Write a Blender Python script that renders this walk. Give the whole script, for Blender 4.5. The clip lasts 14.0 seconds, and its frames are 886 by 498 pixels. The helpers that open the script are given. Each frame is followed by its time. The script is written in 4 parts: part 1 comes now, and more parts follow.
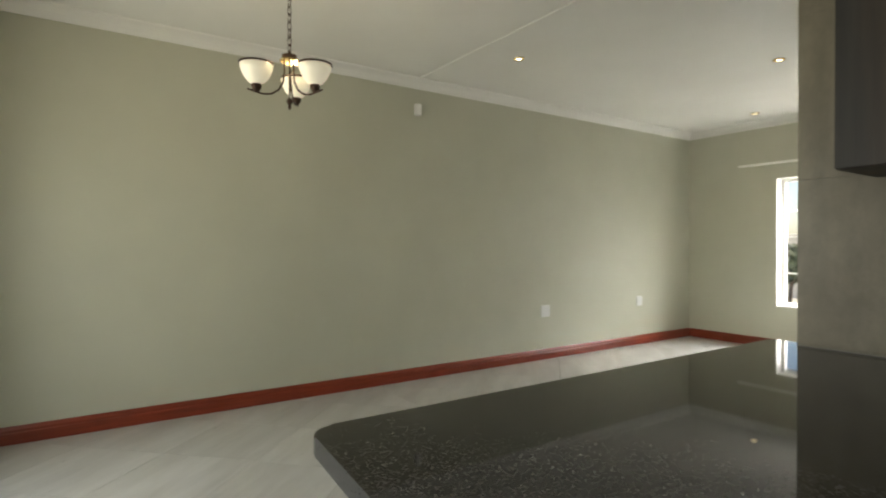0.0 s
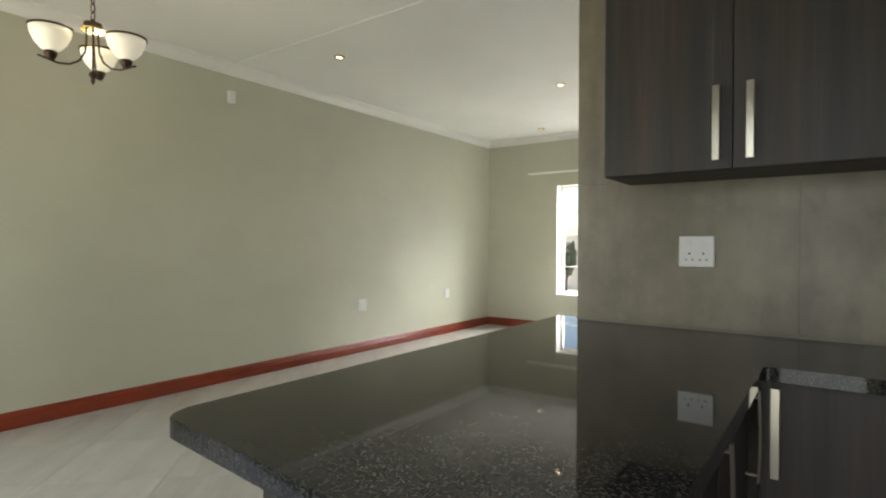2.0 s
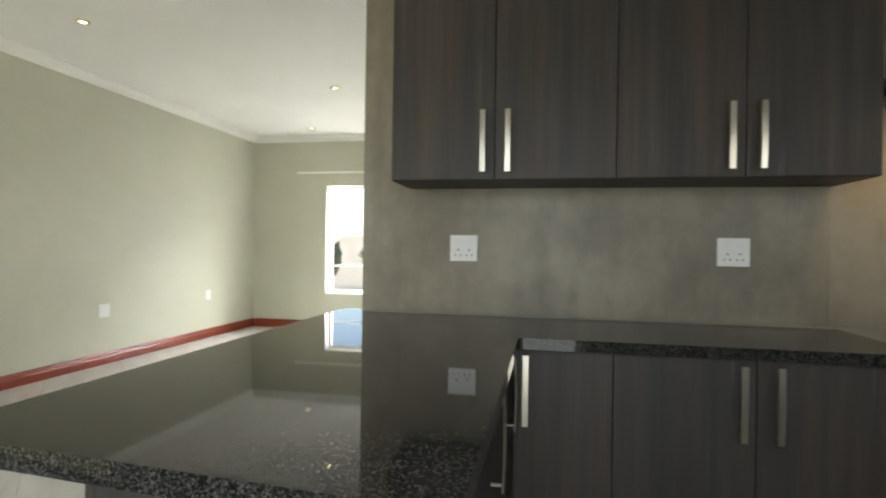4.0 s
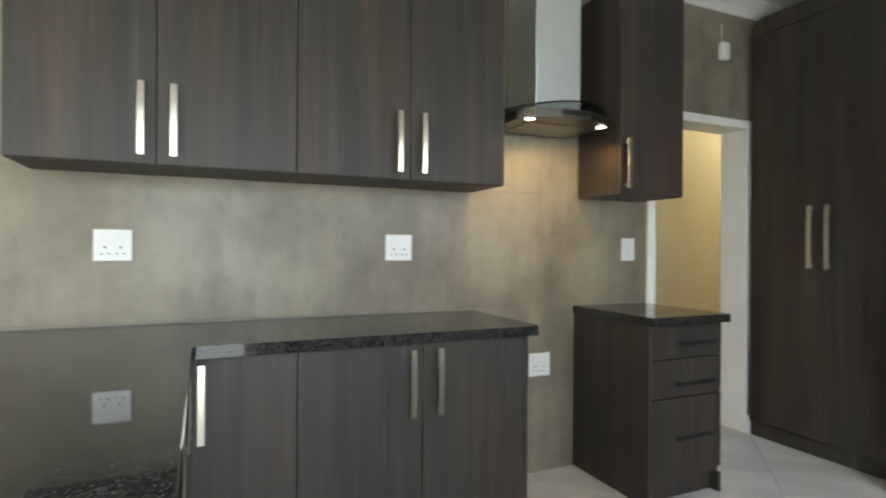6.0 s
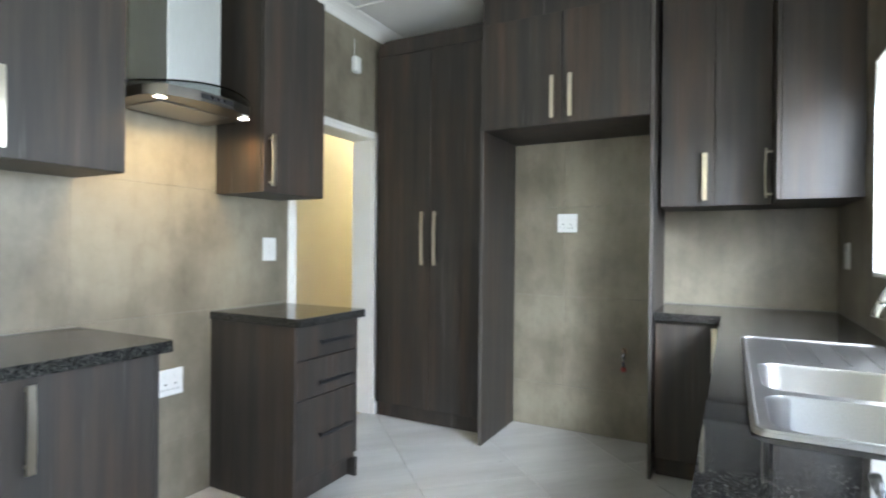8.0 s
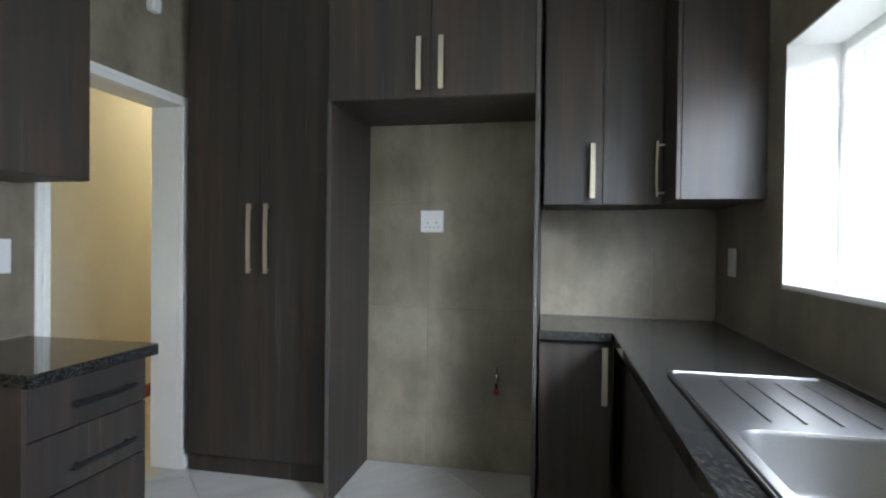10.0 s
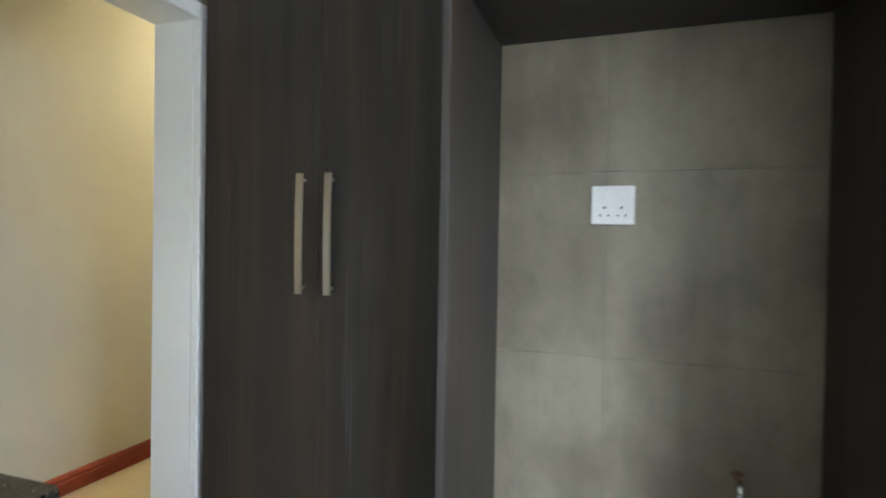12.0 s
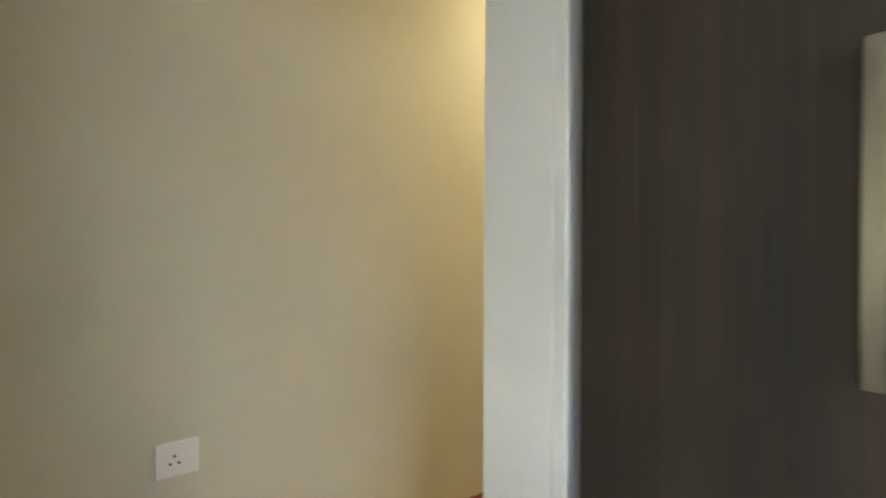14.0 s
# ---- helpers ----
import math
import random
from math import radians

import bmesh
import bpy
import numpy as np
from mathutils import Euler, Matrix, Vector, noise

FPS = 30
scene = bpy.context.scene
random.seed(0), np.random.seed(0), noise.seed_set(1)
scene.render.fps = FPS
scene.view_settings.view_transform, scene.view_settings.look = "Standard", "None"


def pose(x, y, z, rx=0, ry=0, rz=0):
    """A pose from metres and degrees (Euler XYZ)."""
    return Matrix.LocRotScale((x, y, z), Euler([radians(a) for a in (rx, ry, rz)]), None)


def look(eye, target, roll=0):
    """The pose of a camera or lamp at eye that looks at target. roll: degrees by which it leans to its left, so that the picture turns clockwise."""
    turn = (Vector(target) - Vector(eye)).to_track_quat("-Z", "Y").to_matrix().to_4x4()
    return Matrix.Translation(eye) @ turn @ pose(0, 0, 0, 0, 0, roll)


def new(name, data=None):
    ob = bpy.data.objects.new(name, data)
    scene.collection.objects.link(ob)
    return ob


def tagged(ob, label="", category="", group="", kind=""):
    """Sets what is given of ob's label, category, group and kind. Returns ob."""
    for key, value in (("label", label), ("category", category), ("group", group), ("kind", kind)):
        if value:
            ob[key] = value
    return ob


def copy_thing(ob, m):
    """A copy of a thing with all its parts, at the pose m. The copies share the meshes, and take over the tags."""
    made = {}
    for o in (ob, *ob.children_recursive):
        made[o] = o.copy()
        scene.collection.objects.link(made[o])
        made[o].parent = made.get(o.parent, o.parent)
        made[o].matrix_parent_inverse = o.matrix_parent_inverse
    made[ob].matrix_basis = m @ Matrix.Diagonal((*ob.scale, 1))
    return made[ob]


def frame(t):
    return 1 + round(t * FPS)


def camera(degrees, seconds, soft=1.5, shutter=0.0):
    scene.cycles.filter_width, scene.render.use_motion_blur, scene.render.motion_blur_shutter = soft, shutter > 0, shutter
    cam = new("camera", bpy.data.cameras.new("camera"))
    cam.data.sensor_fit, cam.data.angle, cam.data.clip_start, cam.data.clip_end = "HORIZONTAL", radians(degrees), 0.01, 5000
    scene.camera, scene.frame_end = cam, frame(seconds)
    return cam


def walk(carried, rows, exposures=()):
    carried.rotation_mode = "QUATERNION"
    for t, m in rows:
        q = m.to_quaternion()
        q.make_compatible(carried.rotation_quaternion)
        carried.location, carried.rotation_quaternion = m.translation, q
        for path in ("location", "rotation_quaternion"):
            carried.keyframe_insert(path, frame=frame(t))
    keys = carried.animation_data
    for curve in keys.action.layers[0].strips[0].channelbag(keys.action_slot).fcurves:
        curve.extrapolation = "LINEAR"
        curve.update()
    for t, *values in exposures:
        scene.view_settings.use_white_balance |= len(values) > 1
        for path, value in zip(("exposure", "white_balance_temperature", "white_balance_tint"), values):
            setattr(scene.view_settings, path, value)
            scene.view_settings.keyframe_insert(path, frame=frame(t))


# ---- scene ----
cam = camera(78.69, 14.0, soft=2.0, shutter=0.4)
PATH = [
    (0, (0.161, 0.523, 1.258), (-1.499, 1.638, 1.247), 0.01),
    (0.5, (0.160, 0.516, 1.252), (-1.393, 1.776, 1.240), 0.02),
    (1, (0.181, 0.492, 1.243), (-1.246, 1.894, 1.229), 0.10),
    (1.5, (0.193, 0.431, 1.239), (-1.103, 1.954, 1.226), 0.19),
    (2, (0.188, 0.365, 1.227), (-0.988, 1.982, 1.212), 0.26),
    (2.5, (0.177, 0.317, 1.231), (-0.842, 2.038, 1.220), 0.46),
    (5, (0.098, 0.160, 1.190), (0.289, 2.151, 1.189), 0.69),
    (5.5, (0.086, 0.170, 1.192), (0.597, 2.103, 1.187), 0.51),
    (6, (0.059, 0.272, 1.203), (0.868, 2.101, 1.200), 0.41),
    (6.5, (0.052, 0.272, 1.222), (1.133, 1.954, 1.203), 0.58),
    (7, (0.087, 0.261, 1.231), (1.389, 1.778, 1.205), 0.64),
    (7.5, (0.120, 0.277, 1.234), (1.655, 1.559, 1.220), 0.59),
    (8, (0.090, 0.411, 1.224), (1.853, 1.355, 1.217), 0.54),
    (8.2, (0.089, 0.429, 1.219), (1.908, 1.260, 1.214), 0.63),
    (10.3, (0.862, 0.784, 1.280), (2.821, 1.185, 1.254), 0.68),
    (10.5, (0.968, 0.838, 1.281), (2.926, 1.244, 1.254), 0.65),
    (11, (1.266, 0.991, 1.280), (3.220, 1.416, 1.241), 0.73),
    (11.5, (1.582, 1.154, 1.272), (3.514, 1.669, 1.245), 0.90),
    (12, (1.866, 1.342, 1.266), (3.758, 1.989, 1.239), 0.97),
    (12.5, (2.138, 1.591, 1.260), (3.972, 2.389, 1.232), 0.88),
    (13, (2.351, 1.780, 1.254), (4.046, 2.841, 1.231), 0.53),
    (13.5, (2.499, 1.967, 1.250), (3.977, 3.313, 1.204), 0.07),
    (14, (2.584, 2.147, 1.253), (3.861, 3.686, 1.225), 0.19),
]
EXPOSURES = [(0, 1.72, 7000, 11), (2.5, 2.04, 6800, 11), (5.0, 2.76, 6600, 10), (6.0, 3.40, 6350, 10), (7.0, 3.98, 6050, 10), (8.2, 4.13, 5750, 11), (10.5, 3.3, 5700, 12), (12, 3.8, 5700, 11), (13, 4.0, 5800, 9), (13.5, 3.95, 6100, 11), (14, 3.78, 6250, 11)]
walk(cam, [(t, look(eye, target, roll)) for t, eye, target, roll in PATH], EXPOSURES)

# ---- world and sun ----
world = bpy.data.worlds.new("world")
scene.world = world
world.use_nodes = True
wn = world.node_tree.nodes
sky = wn.new("ShaderNodeTexSky")
sky.sky_type = "NISHITA"
sky.sun_disc = False
sky.sun_elevation = radians(74)
sky.sun_rotation = radians(250)
wn["Background"].inputs["Strength"].default_value = 0.07
world.node_tree.links.new(sky.outputs["Color"], wn["Background"].inputs["Color"])
sun = new("sun", bpy.data.lights.new("sun", "SUN"))
sun.data.energy, sun.data.angle, sun.data.color = 2.2, radians(0.5), (1.0, 0.95, 0.88)
sun.matrix_world = look((0, 0, 30), (math.cos(radians(74)) * 30 * math.sin(radians(70)), math.cos(radians(74)) * 30 * math.cos(radians(110)), 30 - math.sin(radians(74)) * 30))


def area_lamp(name, eye, target, w, h, watts, color):
    d = bpy.data.lights.new(name, "AREA")
    d.shape, d.size, d.size_y, d.energy, d.color = "RECTANGLE", w, h, watts, color
    ob = new(name, d)
    ob.matrix_world = look(eye, target)
    return ob


def spot_lamp(name, eye, target, watts, color, cone=80, radius=0.02):
    d = bpy.data.lights.new(name, "SPOT")
    d.energy, d.color, d.spot_size, d.spot_blend, d.shadow_soft_size = watts, color, radians(cone), 0.6, radius
    ob = new(name, d)
    ob.matrix_world = look(eye, target)
    return ob


def point_lamp(name, eye, watts, color, radius=0.03):
    d = bpy.data.lights.new(name, "POINT")
    d.energy, d.color, d.shadow_soft_size = watts, color, radius
    ob = new(name, d)
    ob.location = eye
    return ob


DAY = (0.93, 0.97, 1.0)
WARM = (1.0, 0.78, 0.5)
area_lamp("sky_back_door", (-0.03, -0.40, 1.02), (0.55, 2.2, 0.75), 0.85, 1.85, 3.4, (0.86, 0.95, 1.0))
area_lamp("sky_kitchen_window", (2.03, -0.265, 1.56), (2.1, 1.7, 0.35), 1.55, 0.82, 2.3, DAY)
# Added lamp outside, unseen; throws daylight through the kitchen window at the niche.
area_lamp("niche_fill_daylight", (0.6, -1.3, 2.45), (3.5, 1.1, 0.8), 0.75, 0.75, 16.5, DAY)
area_lamp("sky_living_window", (-2.13, 8.75, 3.0), (-2.6, 5.3, 0.9), 2.4, 1.2, 190, DAY)
# Added fill lamp for the dining side; no opening is known there.
area_lamp("dining_fill_lamp", (-2.6, -0.42, 1.3), (-2.7, 3.0, 1.75), 1.6, 1.4, 8.7, (0.98, 1.0, 0.92))
for hx in (1.40, 1.80):
    spot_lamp("hood_bulb", (hx + 0.02, 2.385, 1.795), (hx + 0.02, 2.64, 1.2), 0.85, (1.0, 0.68, 0.29), 140)

# ---- materials ----
def mat_new(name):
    m = bpy.data.materials.new(name)
    m.use_nodes = True
    return m, m.node_tree.nodes, m.node_tree.links, m.node_tree.nodes["Principled BSDF"]


def ramp(nodes, stops):
    r = nodes.new("ShaderNodeValToRGB")
    el = r.color_ramp.elements
    while len(el) < len(stops):
        el.new(0.5)
    for e, (p, c) in zip(el, stops):
        e.position, e.color = p, (*c, 1)
    return r


def noise_tex(nodes, links, scale, detail=4, rough=0.55, stretch=(1, 1, 1), space="Object", rot=(0, 0, 0), offset=None):
    co = nodes.new("ShaderNodeTexCoord")
    mp = nodes.new("ShaderNodeMapping")
    mp.inputs["Scale"].default_value = stretch
    mp.inputs["Rotation"].default_value = rot
    links.new(co.outputs[space], mp.inputs["Vector"])
    if offset is not None:
        links.new(offset, mp.inputs["Location"])
    n = nodes.new("ShaderNodeTexNoise")
    n.inputs["Scale"].default_value, n.inputs["Detail"].default_value, n.inputs["Roughness"].default_value = scale, detail, rough
    links.new(mp.outputs["Vector"], n.inputs["Vector"])
    return n


def bump(nodes, links, bsdf, height, strength, distance=0.001):
    b = nodes.new("ShaderNodeBump")
    b.inputs["Strength"].default_value, b.inputs["Distance"].default_value = strength, distance
    links.new(height, b.inputs["Height"])
    links.new(b.outputs["Normal"], bsdf.inputs["Normal"])


def mix_col(nodes, links, fac, a, b, mode="MIX"):
    m = nodes.new("ShaderNodeMix")
    m.data_type, m.blend_type = "RGBA", mode
    for value, sock in ((fac, 0), (a, 6), (b, 7)):
        if isinstance(value, (int, float)):
            m.inputs[sock].default_value = value
        elif isinstance(value, tuple):
            m.inputs[sock].default_value = (*value, 1)
        else:
            links.new(value, m.inputs[sock])
    return m.outputs[2]


def random_offset(nodes, links, amount=20.0):
    info = nodes.new("ShaderNodeObjectInfo")
    mul = nodes.new("ShaderNodeVectorMath")
    mul.operation = "SCALE"
    mul.inputs[0].default_value = (1.0, 0.7, 0.4)
    sc = nodes.new("ShaderNodeMath")
    sc.operation = "MULTIPLY"
    sc.inputs[1].default_value = amount
    links.new(info.outputs["Random"], sc.inputs[0])
    links.new(sc.outputs[0], mul.inputs["Scale"])
    return mul.outputs[0], info.outputs["Random"]


def paint(name, a, b, rough=0.6, scale=1.2, grain=220, strength=0.15):
    m, n, l, p = mat_new(name)
    big = noise_tex(n, l, scale, 3)
    r = ramp(n, [(0.3, a), (0.75, b)])
    l.new(big.outputs["Fac"], r.inputs["Fac"])
    l.new(r.outputs["Color"], p.inputs["Base Color"])
    p.inputs["Roughness"].default_value = rough
    fine = noise_tex(n, l, grain, 3)
    bump(n, l, p, fine.outputs["Fac"], strength, 0.0006)
    return m


def laminate(name):
    """Dark charcoal wood-grain board with vertical grain and brown streaks."""
    m, n, l, p = mat_new(name)
    off, rnd = random_offset(n, l)
    st = (1, 1, 0.035)
    streak = noise_tex(n, l, 17, 5, 0.6, st, offset=off)
    fine = noise_tex(n, l, 130, 4, 0.6, (1, 1, 0.03), offset=off)
    broad = noise_tex(n, l, 9.0, 4, 0.55, (1, 1, 0.10), offset=off)
    base = ramp(n, [(0.28, (0.0235, 0.0195, 0.0158)), (0.48, (0.0355, 0.0288, 0.0225)), (0.62, (0.0465, 0.0370, 0.0285)), (0.8, (0.0650, 0.0515, 0.0400))])
    l.new(streak.outputs["Fac"], base.inputs["Fac"])
    brown = ramp(n, [(0.34, (0.76, 0.83, 0.91)), (0.48, (0.95, 0.96, 0.98)), (0.58, (1.14, 1.02, 0.93)), (0.72, (1.45, 1.12, 0.92))])
    l.new(broad.outputs["Fac"], brown.inputs["Fac"])
    c1 = mix_col(n, l, 1.0, base.outputs["Color"], brown.outputs["Color"], "MULTIPLY")
    pores = ramp(n, [(0.35, (0.72, 0.72, 0.72)), (0.55, (1, 1, 1))])
    l.new(fine.outputs["Fac"], pores.inputs["Fac"])
    c2 = mix_col(n, l, 0.6, c1, pores.outputs["Color"], "MULTIPLY")
    thread = noise_tex(n, l, 75, 2, 0.5, (1, 1, 0.02), offset=off)
    where = noise_tex(n, l, 6, 2, 0.5, (1, 1, 0.35), offset=off)
    lit = n.new("ShaderNodeMath")
    lit.operation = "MULTIPLY"
    pick = ramp(n, [(0.62, (0, 0, 0)), (0.72, (1, 1, 1))])
    zone = ramp(n, [(0.48, (0, 0, 0)), (0.66, (1, 1, 1))])
    l.new(thread.outputs["Fac"], pick.inputs["Fac"])
    l.new(where.outputs["Fac"], zone.inputs["Fac"])
    l.new(pick.outputs["Color"], lit.inputs[0])
    l.new(zone.outputs["Color"], lit.inputs[1])
    c3 = mix_col(n, l, lit.outputs[0], c2, (0.072, 0.067, 0.062))
    l.new(c3, p.inputs["Base Color"])
    rr = n.new("ShaderNodeMapRange")
    rr.inputs["To Min"].default_value, rr.inputs["To Max"].default_value = 0.46, 0.58
    l.new(fine.outputs["Fac"], rr.inputs["Value"])
    l.new(rr.outputs["Result"], p.inputs["Roughness"])
    p.inputs["Specular IOR Level"].default_value = 0.55
    bump(n, l, p, fine.outputs["Fac"], 0.22, 0.0005)
    return m


def concrete_tile(name):
    m, n, l, p = mat_new(name)
    off, rnd = random_offset(n, l, 37.0)
    cloud = noise_tex(n, l, 2.3, 6, 0.58)
    stain = noise_tex(n, l, 9, 5, 0.6, (1.0, 1.0, 0.55))
    fine = noise_tex(n, l, 140, 3)
    base = ramp(n, [(0.28, (0.165, 0.141, 0.101)), (0.45, (0.212, 0.185, 0.134)), (0.58, (0.263, 0.233, 0.172)), (0.74, (0.302, 0.271, 0.203))])
    l.new(cloud.outputs["Fac"], base.inputs["Fac"])
    dark = ramp(n, [(0.30, (0.66, 0.65, 0.63)), (0.45, (0.95, 0.95, 0.95)), (0.7, (1.06, 1.06, 1.05))])
    l.new(stain.outputs["Fac"], dark.inputs["Fac"])
    c = mix_col(n, l, 0.48, base.outputs["Color"], dark.outputs["Color"], "MULTIPLY")
    crack = noise_tex(n, l, 5.0, 8, 0.7, (1.0, 1.0, 0.7))
    lines = ramp(n, [(0.455, (1, 1, 1)), (0.50, (0.88, 0.875, 0.86)), (0.545, (1, 1, 1))])
    l.new(crack.outputs["Fac"], lines.inputs["Fac"])
    c = mix_col(n, l, 0.45, c, lines.outputs["Color"], "MULTIPLY")
    drip = noise_tex(n, l, 7.0, 4, 0.6, (1.0, 1.0, 0.14))
    run = ramp(n, [(0.36, (0.84, 0.835, 0.82)), (0.55, (1.0, 1.0, 1.0)), (0.72, (1.08, 1.08, 1.07))])
    l.new(drip.outputs["Fac"], run.inputs["Fac"])
    c = mix_col(n, l, 0.8, c, run.outputs["Color"], "MULTIPLY")
    tone = n.new("ShaderNodeMapRange")
    tone.inputs["To Min"].default_value, tone.inputs["To Max"].default_value = 0.98, 1.02
    l.new(rnd, tone.inputs["Value"])
    c2 = mix_col(n, l, 1.0, c, tone.outputs["Result"], "MULTIPLY")
    l.new(c2, p.inputs["Base Color"])
    rr = n.new("ShaderNodeMapRange")
    rr.inputs["To Min"].default_value, rr.inputs["To Max"].default_value = 0.33, 0.52
    l.new(stain.outputs["Fac"], rr.inputs["Value"])
    l.new(rr.outputs["Result"], p.inputs["Roughness"])
    bump(n, l, p, fine.outputs["Fac"], 0.12, 0.0005)
    return m


def floor_porcelain(name, lo, hi):
    m, n, l, p = mat_new(name)
    off, rnd = random_offset(n, l, 31.0)
    vein = noise_tex(n, l, 5.0, 6, 0.6, (1.0, 0.16, 1.0), offset=off)
    fine = noise_tex(n, l, 30, 4, 0.6, (1.0, 0.2, 1.0), offset=off)
    base = ramp(n, [(0.3, lo), (0.7, hi)])
    l.new(vein.outputs["Fac"], base.inputs["Fac"])
    var = ramp(n, [(0.3, (0.90, 0.90, 0.90)), (0.6, (1, 1, 1))])
    l.new(fine.outputs["Fac"], var.inputs["Fac"])
    c = mix_col(n, l, 0.6, base.outputs["Color"], var.outputs["Color"], "MULTIPLY")
    l.new(c, p.inputs["Base Color"])
    rr = n.new("ShaderNodeMapRange")
    rr.inputs["To Min"].default_value, rr.inputs["To Max"].default_value = 0.24, 0.36
    l.new(fine.outputs["Fac"], rr.inputs["Value"])
    l.new(rr.outputs["Result"], p.inputs["Roughness"])
    bump(n, l, p, fine.outputs["Fac"], 0.08, 0.0005)
    return m


def granite(name):
    m, n, l, p = mat_new(name)
    grains = n.new("ShaderNodeTexVoronoi")
    co = n.new("ShaderNodeTexCoord")
    l.new(co.outputs["Object"], grains.inputs["Vector"])
    grains.inputs["Scale"].default_value = 290
    fleck = noise_tex(n, l, 260, 3, 0.6)
    cloud = noise_tex(n, l, 14, 3)
    base = ramp(n, [(0.0, (0.007, 0.007, 0.007)), (0.42, (0.011, 0.011, 0.0105)), (0.62, (0.032, 0.031, 0.028)), (0.85, (0.080, 0.077, 0.070))])
    l.new(grains.outputs["Color"], base.inputs["Fac"])
    spots = ramp(n, [(0.52, (0, 0, 0)), (0.66, (0.4, 0.4, 0.4))])
    l.new(fleck.outputs["Fac"], spots.inputs["Fac"])
    c = mix_col(n, l, spots.outputs["Color"], base.outputs["Color"], (0.045, 0.043, 0.038))
    tint = ramp(n, [(0.35, (0.75, 0.75, 0.75)), (0.65, (1, 1, 1))])
    l.new(cloud.outputs["Fac"], tint.inputs["Fac"])
    c2 = mix_col(n, l, 1.0, c, tint.outputs["Color"], "MULTIPLY")
    l.new(c2, p.inputs["Base Color"])
    p.inputs["Roughness"].default_value = 0.035
    p.inputs["IOR"].default_value = 1.37
    return m


def metal(name, color, rough, stretch=(1, 1, 1), grain=200, depth=0.1):
    m, n, l, p = mat_new(name)
    fine = noise_tex(n, l, grain, 3, 0.6, stretch)
    r = ramp(n, [(0.3, tuple(c * 0.9 for c in color)), (0.7, color)])
    l.new(fine.outputs["Fac"], r.inputs["Fac"])
    l.new(r.outputs["Color"], p.inputs["Base Color"])
    p.inputs["Metallic"].default_value = 1.0
    rr = n.new("ShaderNodeMapRange")
    rr.inputs["To Min"].default_value, rr.inputs["To Max"].default_value = rough * 0.8, rough * 1.2
    l.new(fine.outputs["Fac"], rr.inputs["Value"])
    l.new(rr.outputs["Result"], p.inputs["Roughness"])
    bump(n, l, p, fine.outputs["Fac"], depth, 0.0003)
    return m


def plain(name, color, rough=0.4, grain=90, metallic=0.0):
    m, n, l, p = mat_new(name)
    fine = noise_tex(n, l, grain, 3)
    r = ramp(n, [(0.3, tuple(c * 0.93 for c in color)), (0.7, color)])
    l.new(fine.outputs["Fac"], r.inputs["Fac"])
    l.new(r.outputs["Color"], p.inputs["Base Color"])
    p.inputs["Roughness"].default_value = rough
    p.inputs["Metallic"].default_value = metallic
    return m


def stained_wood(name, a, b, along):
    m, n, l, p = mat_new(name)
    st = {"x": (0.05, 1, 1), "y": (1, 0.05, 1)}[along]
    g = noise_tex(n, l, 40, 5, 0.6, st)
    big = noise_tex(n, l, 2.0, 2)
    r = ramp(n, [(0.3, a), (0.7, b)])
    l.new(g.outputs["Fac"], r.inputs["Fac"])
    v = ramp(n, [(0.3, (0.75, 0.75, 0.75)), (0.7, (1.05, 1.05, 1.05))])
    l.new(big.outputs["Fac"], v.inputs["Fac"])
    l.new(mix_col(n, l, 1.0, r.outputs["Color"], v.outputs["Color"], "MULTIPLY"), p.inputs["Base Color"])
    p.inputs["Roughness"].default_value = 0.3
    bump(n, l, p, g.outputs["Fac"], 0.15, 0.0005)
    return m


def emitter(name, color, strength):
    m, n, l, p = mat_new(name)
    p.inputs["Base Color"].default_value = (*color, 1)
    p.inputs["Emission Color"].default_value = (*color, 1)
    p.inputs["Emission Strength"].default_value = strength
    return m


def glass(name, tint=(1, 1, 1), rough=0.0):
    m, n, l, p = mat_new(name)
    p.inputs["Base Color"].default_value = (*tint, 1)
    p.inputs["Transmission Weight"].default_value = 1.0
    p.inputs["Roughness"].default_value = rough
    p.inputs["IOR"].default_value = 1.45
    return m


def leafy(name, a, b):
    m, n, l, p = mat_new(name)
    geo = n.new("ShaderNodeNewGeometry")
    r = ramp(n, [(0.0, a), (1.0, b)])
    l.new(geo.outputs["Random Per Island"], r.inputs["Fac"])
    l.new(r.outputs["Color"], p.inputs["Base Color"])
    p.inputs["Roughness"].default_value = 0.55
    return m


M_WALL = paint("sage_grey_wall_paint", (0.50, 0.495, 0.395), (0.545, 0.54, 0.435), 0.5)
M_HALL = paint("hall_cream_wall_paint", (0.55, 0.52, 0.42), (0.60, 0.57, 0.47), 0.5)
M_CEIL = paint("white_ceiling_paint", (0.74, 0.73, 0.69), (0.79, 0.78, 0.74), 0.7)
M_TRIM = paint("white_gloss_trim_paint", (0.82, 0.81, 0.76), (0.86, 0.85, 0.81), 0.38, 4.0, 40, 0.03)
M_TILE = concrete_tile("concrete_look_tile")
M_GROUT = plain("tile_grout", (0.19, 0.175, 0.14), 0.85)
M_FLOORT = floor_porcelain("streaked_porcelain_tile", (0.42, 0.41, 0.38), (0.58, 0.57, 0.54))
M_HALLT = floor_porcelain("beige_hall_tile", (0.52, 0.43, 0.28), (0.60, 0.51, 0.35))
M_LAM = laminate("charcoal_wood_laminate")
M_GRAN = granite("polished_dark_granite")
M_NICKEL = metal("brushed_nickel", (0.64, 0.59, 0.48), 0.30, (1, 1, 0.05), 300, 0.03)
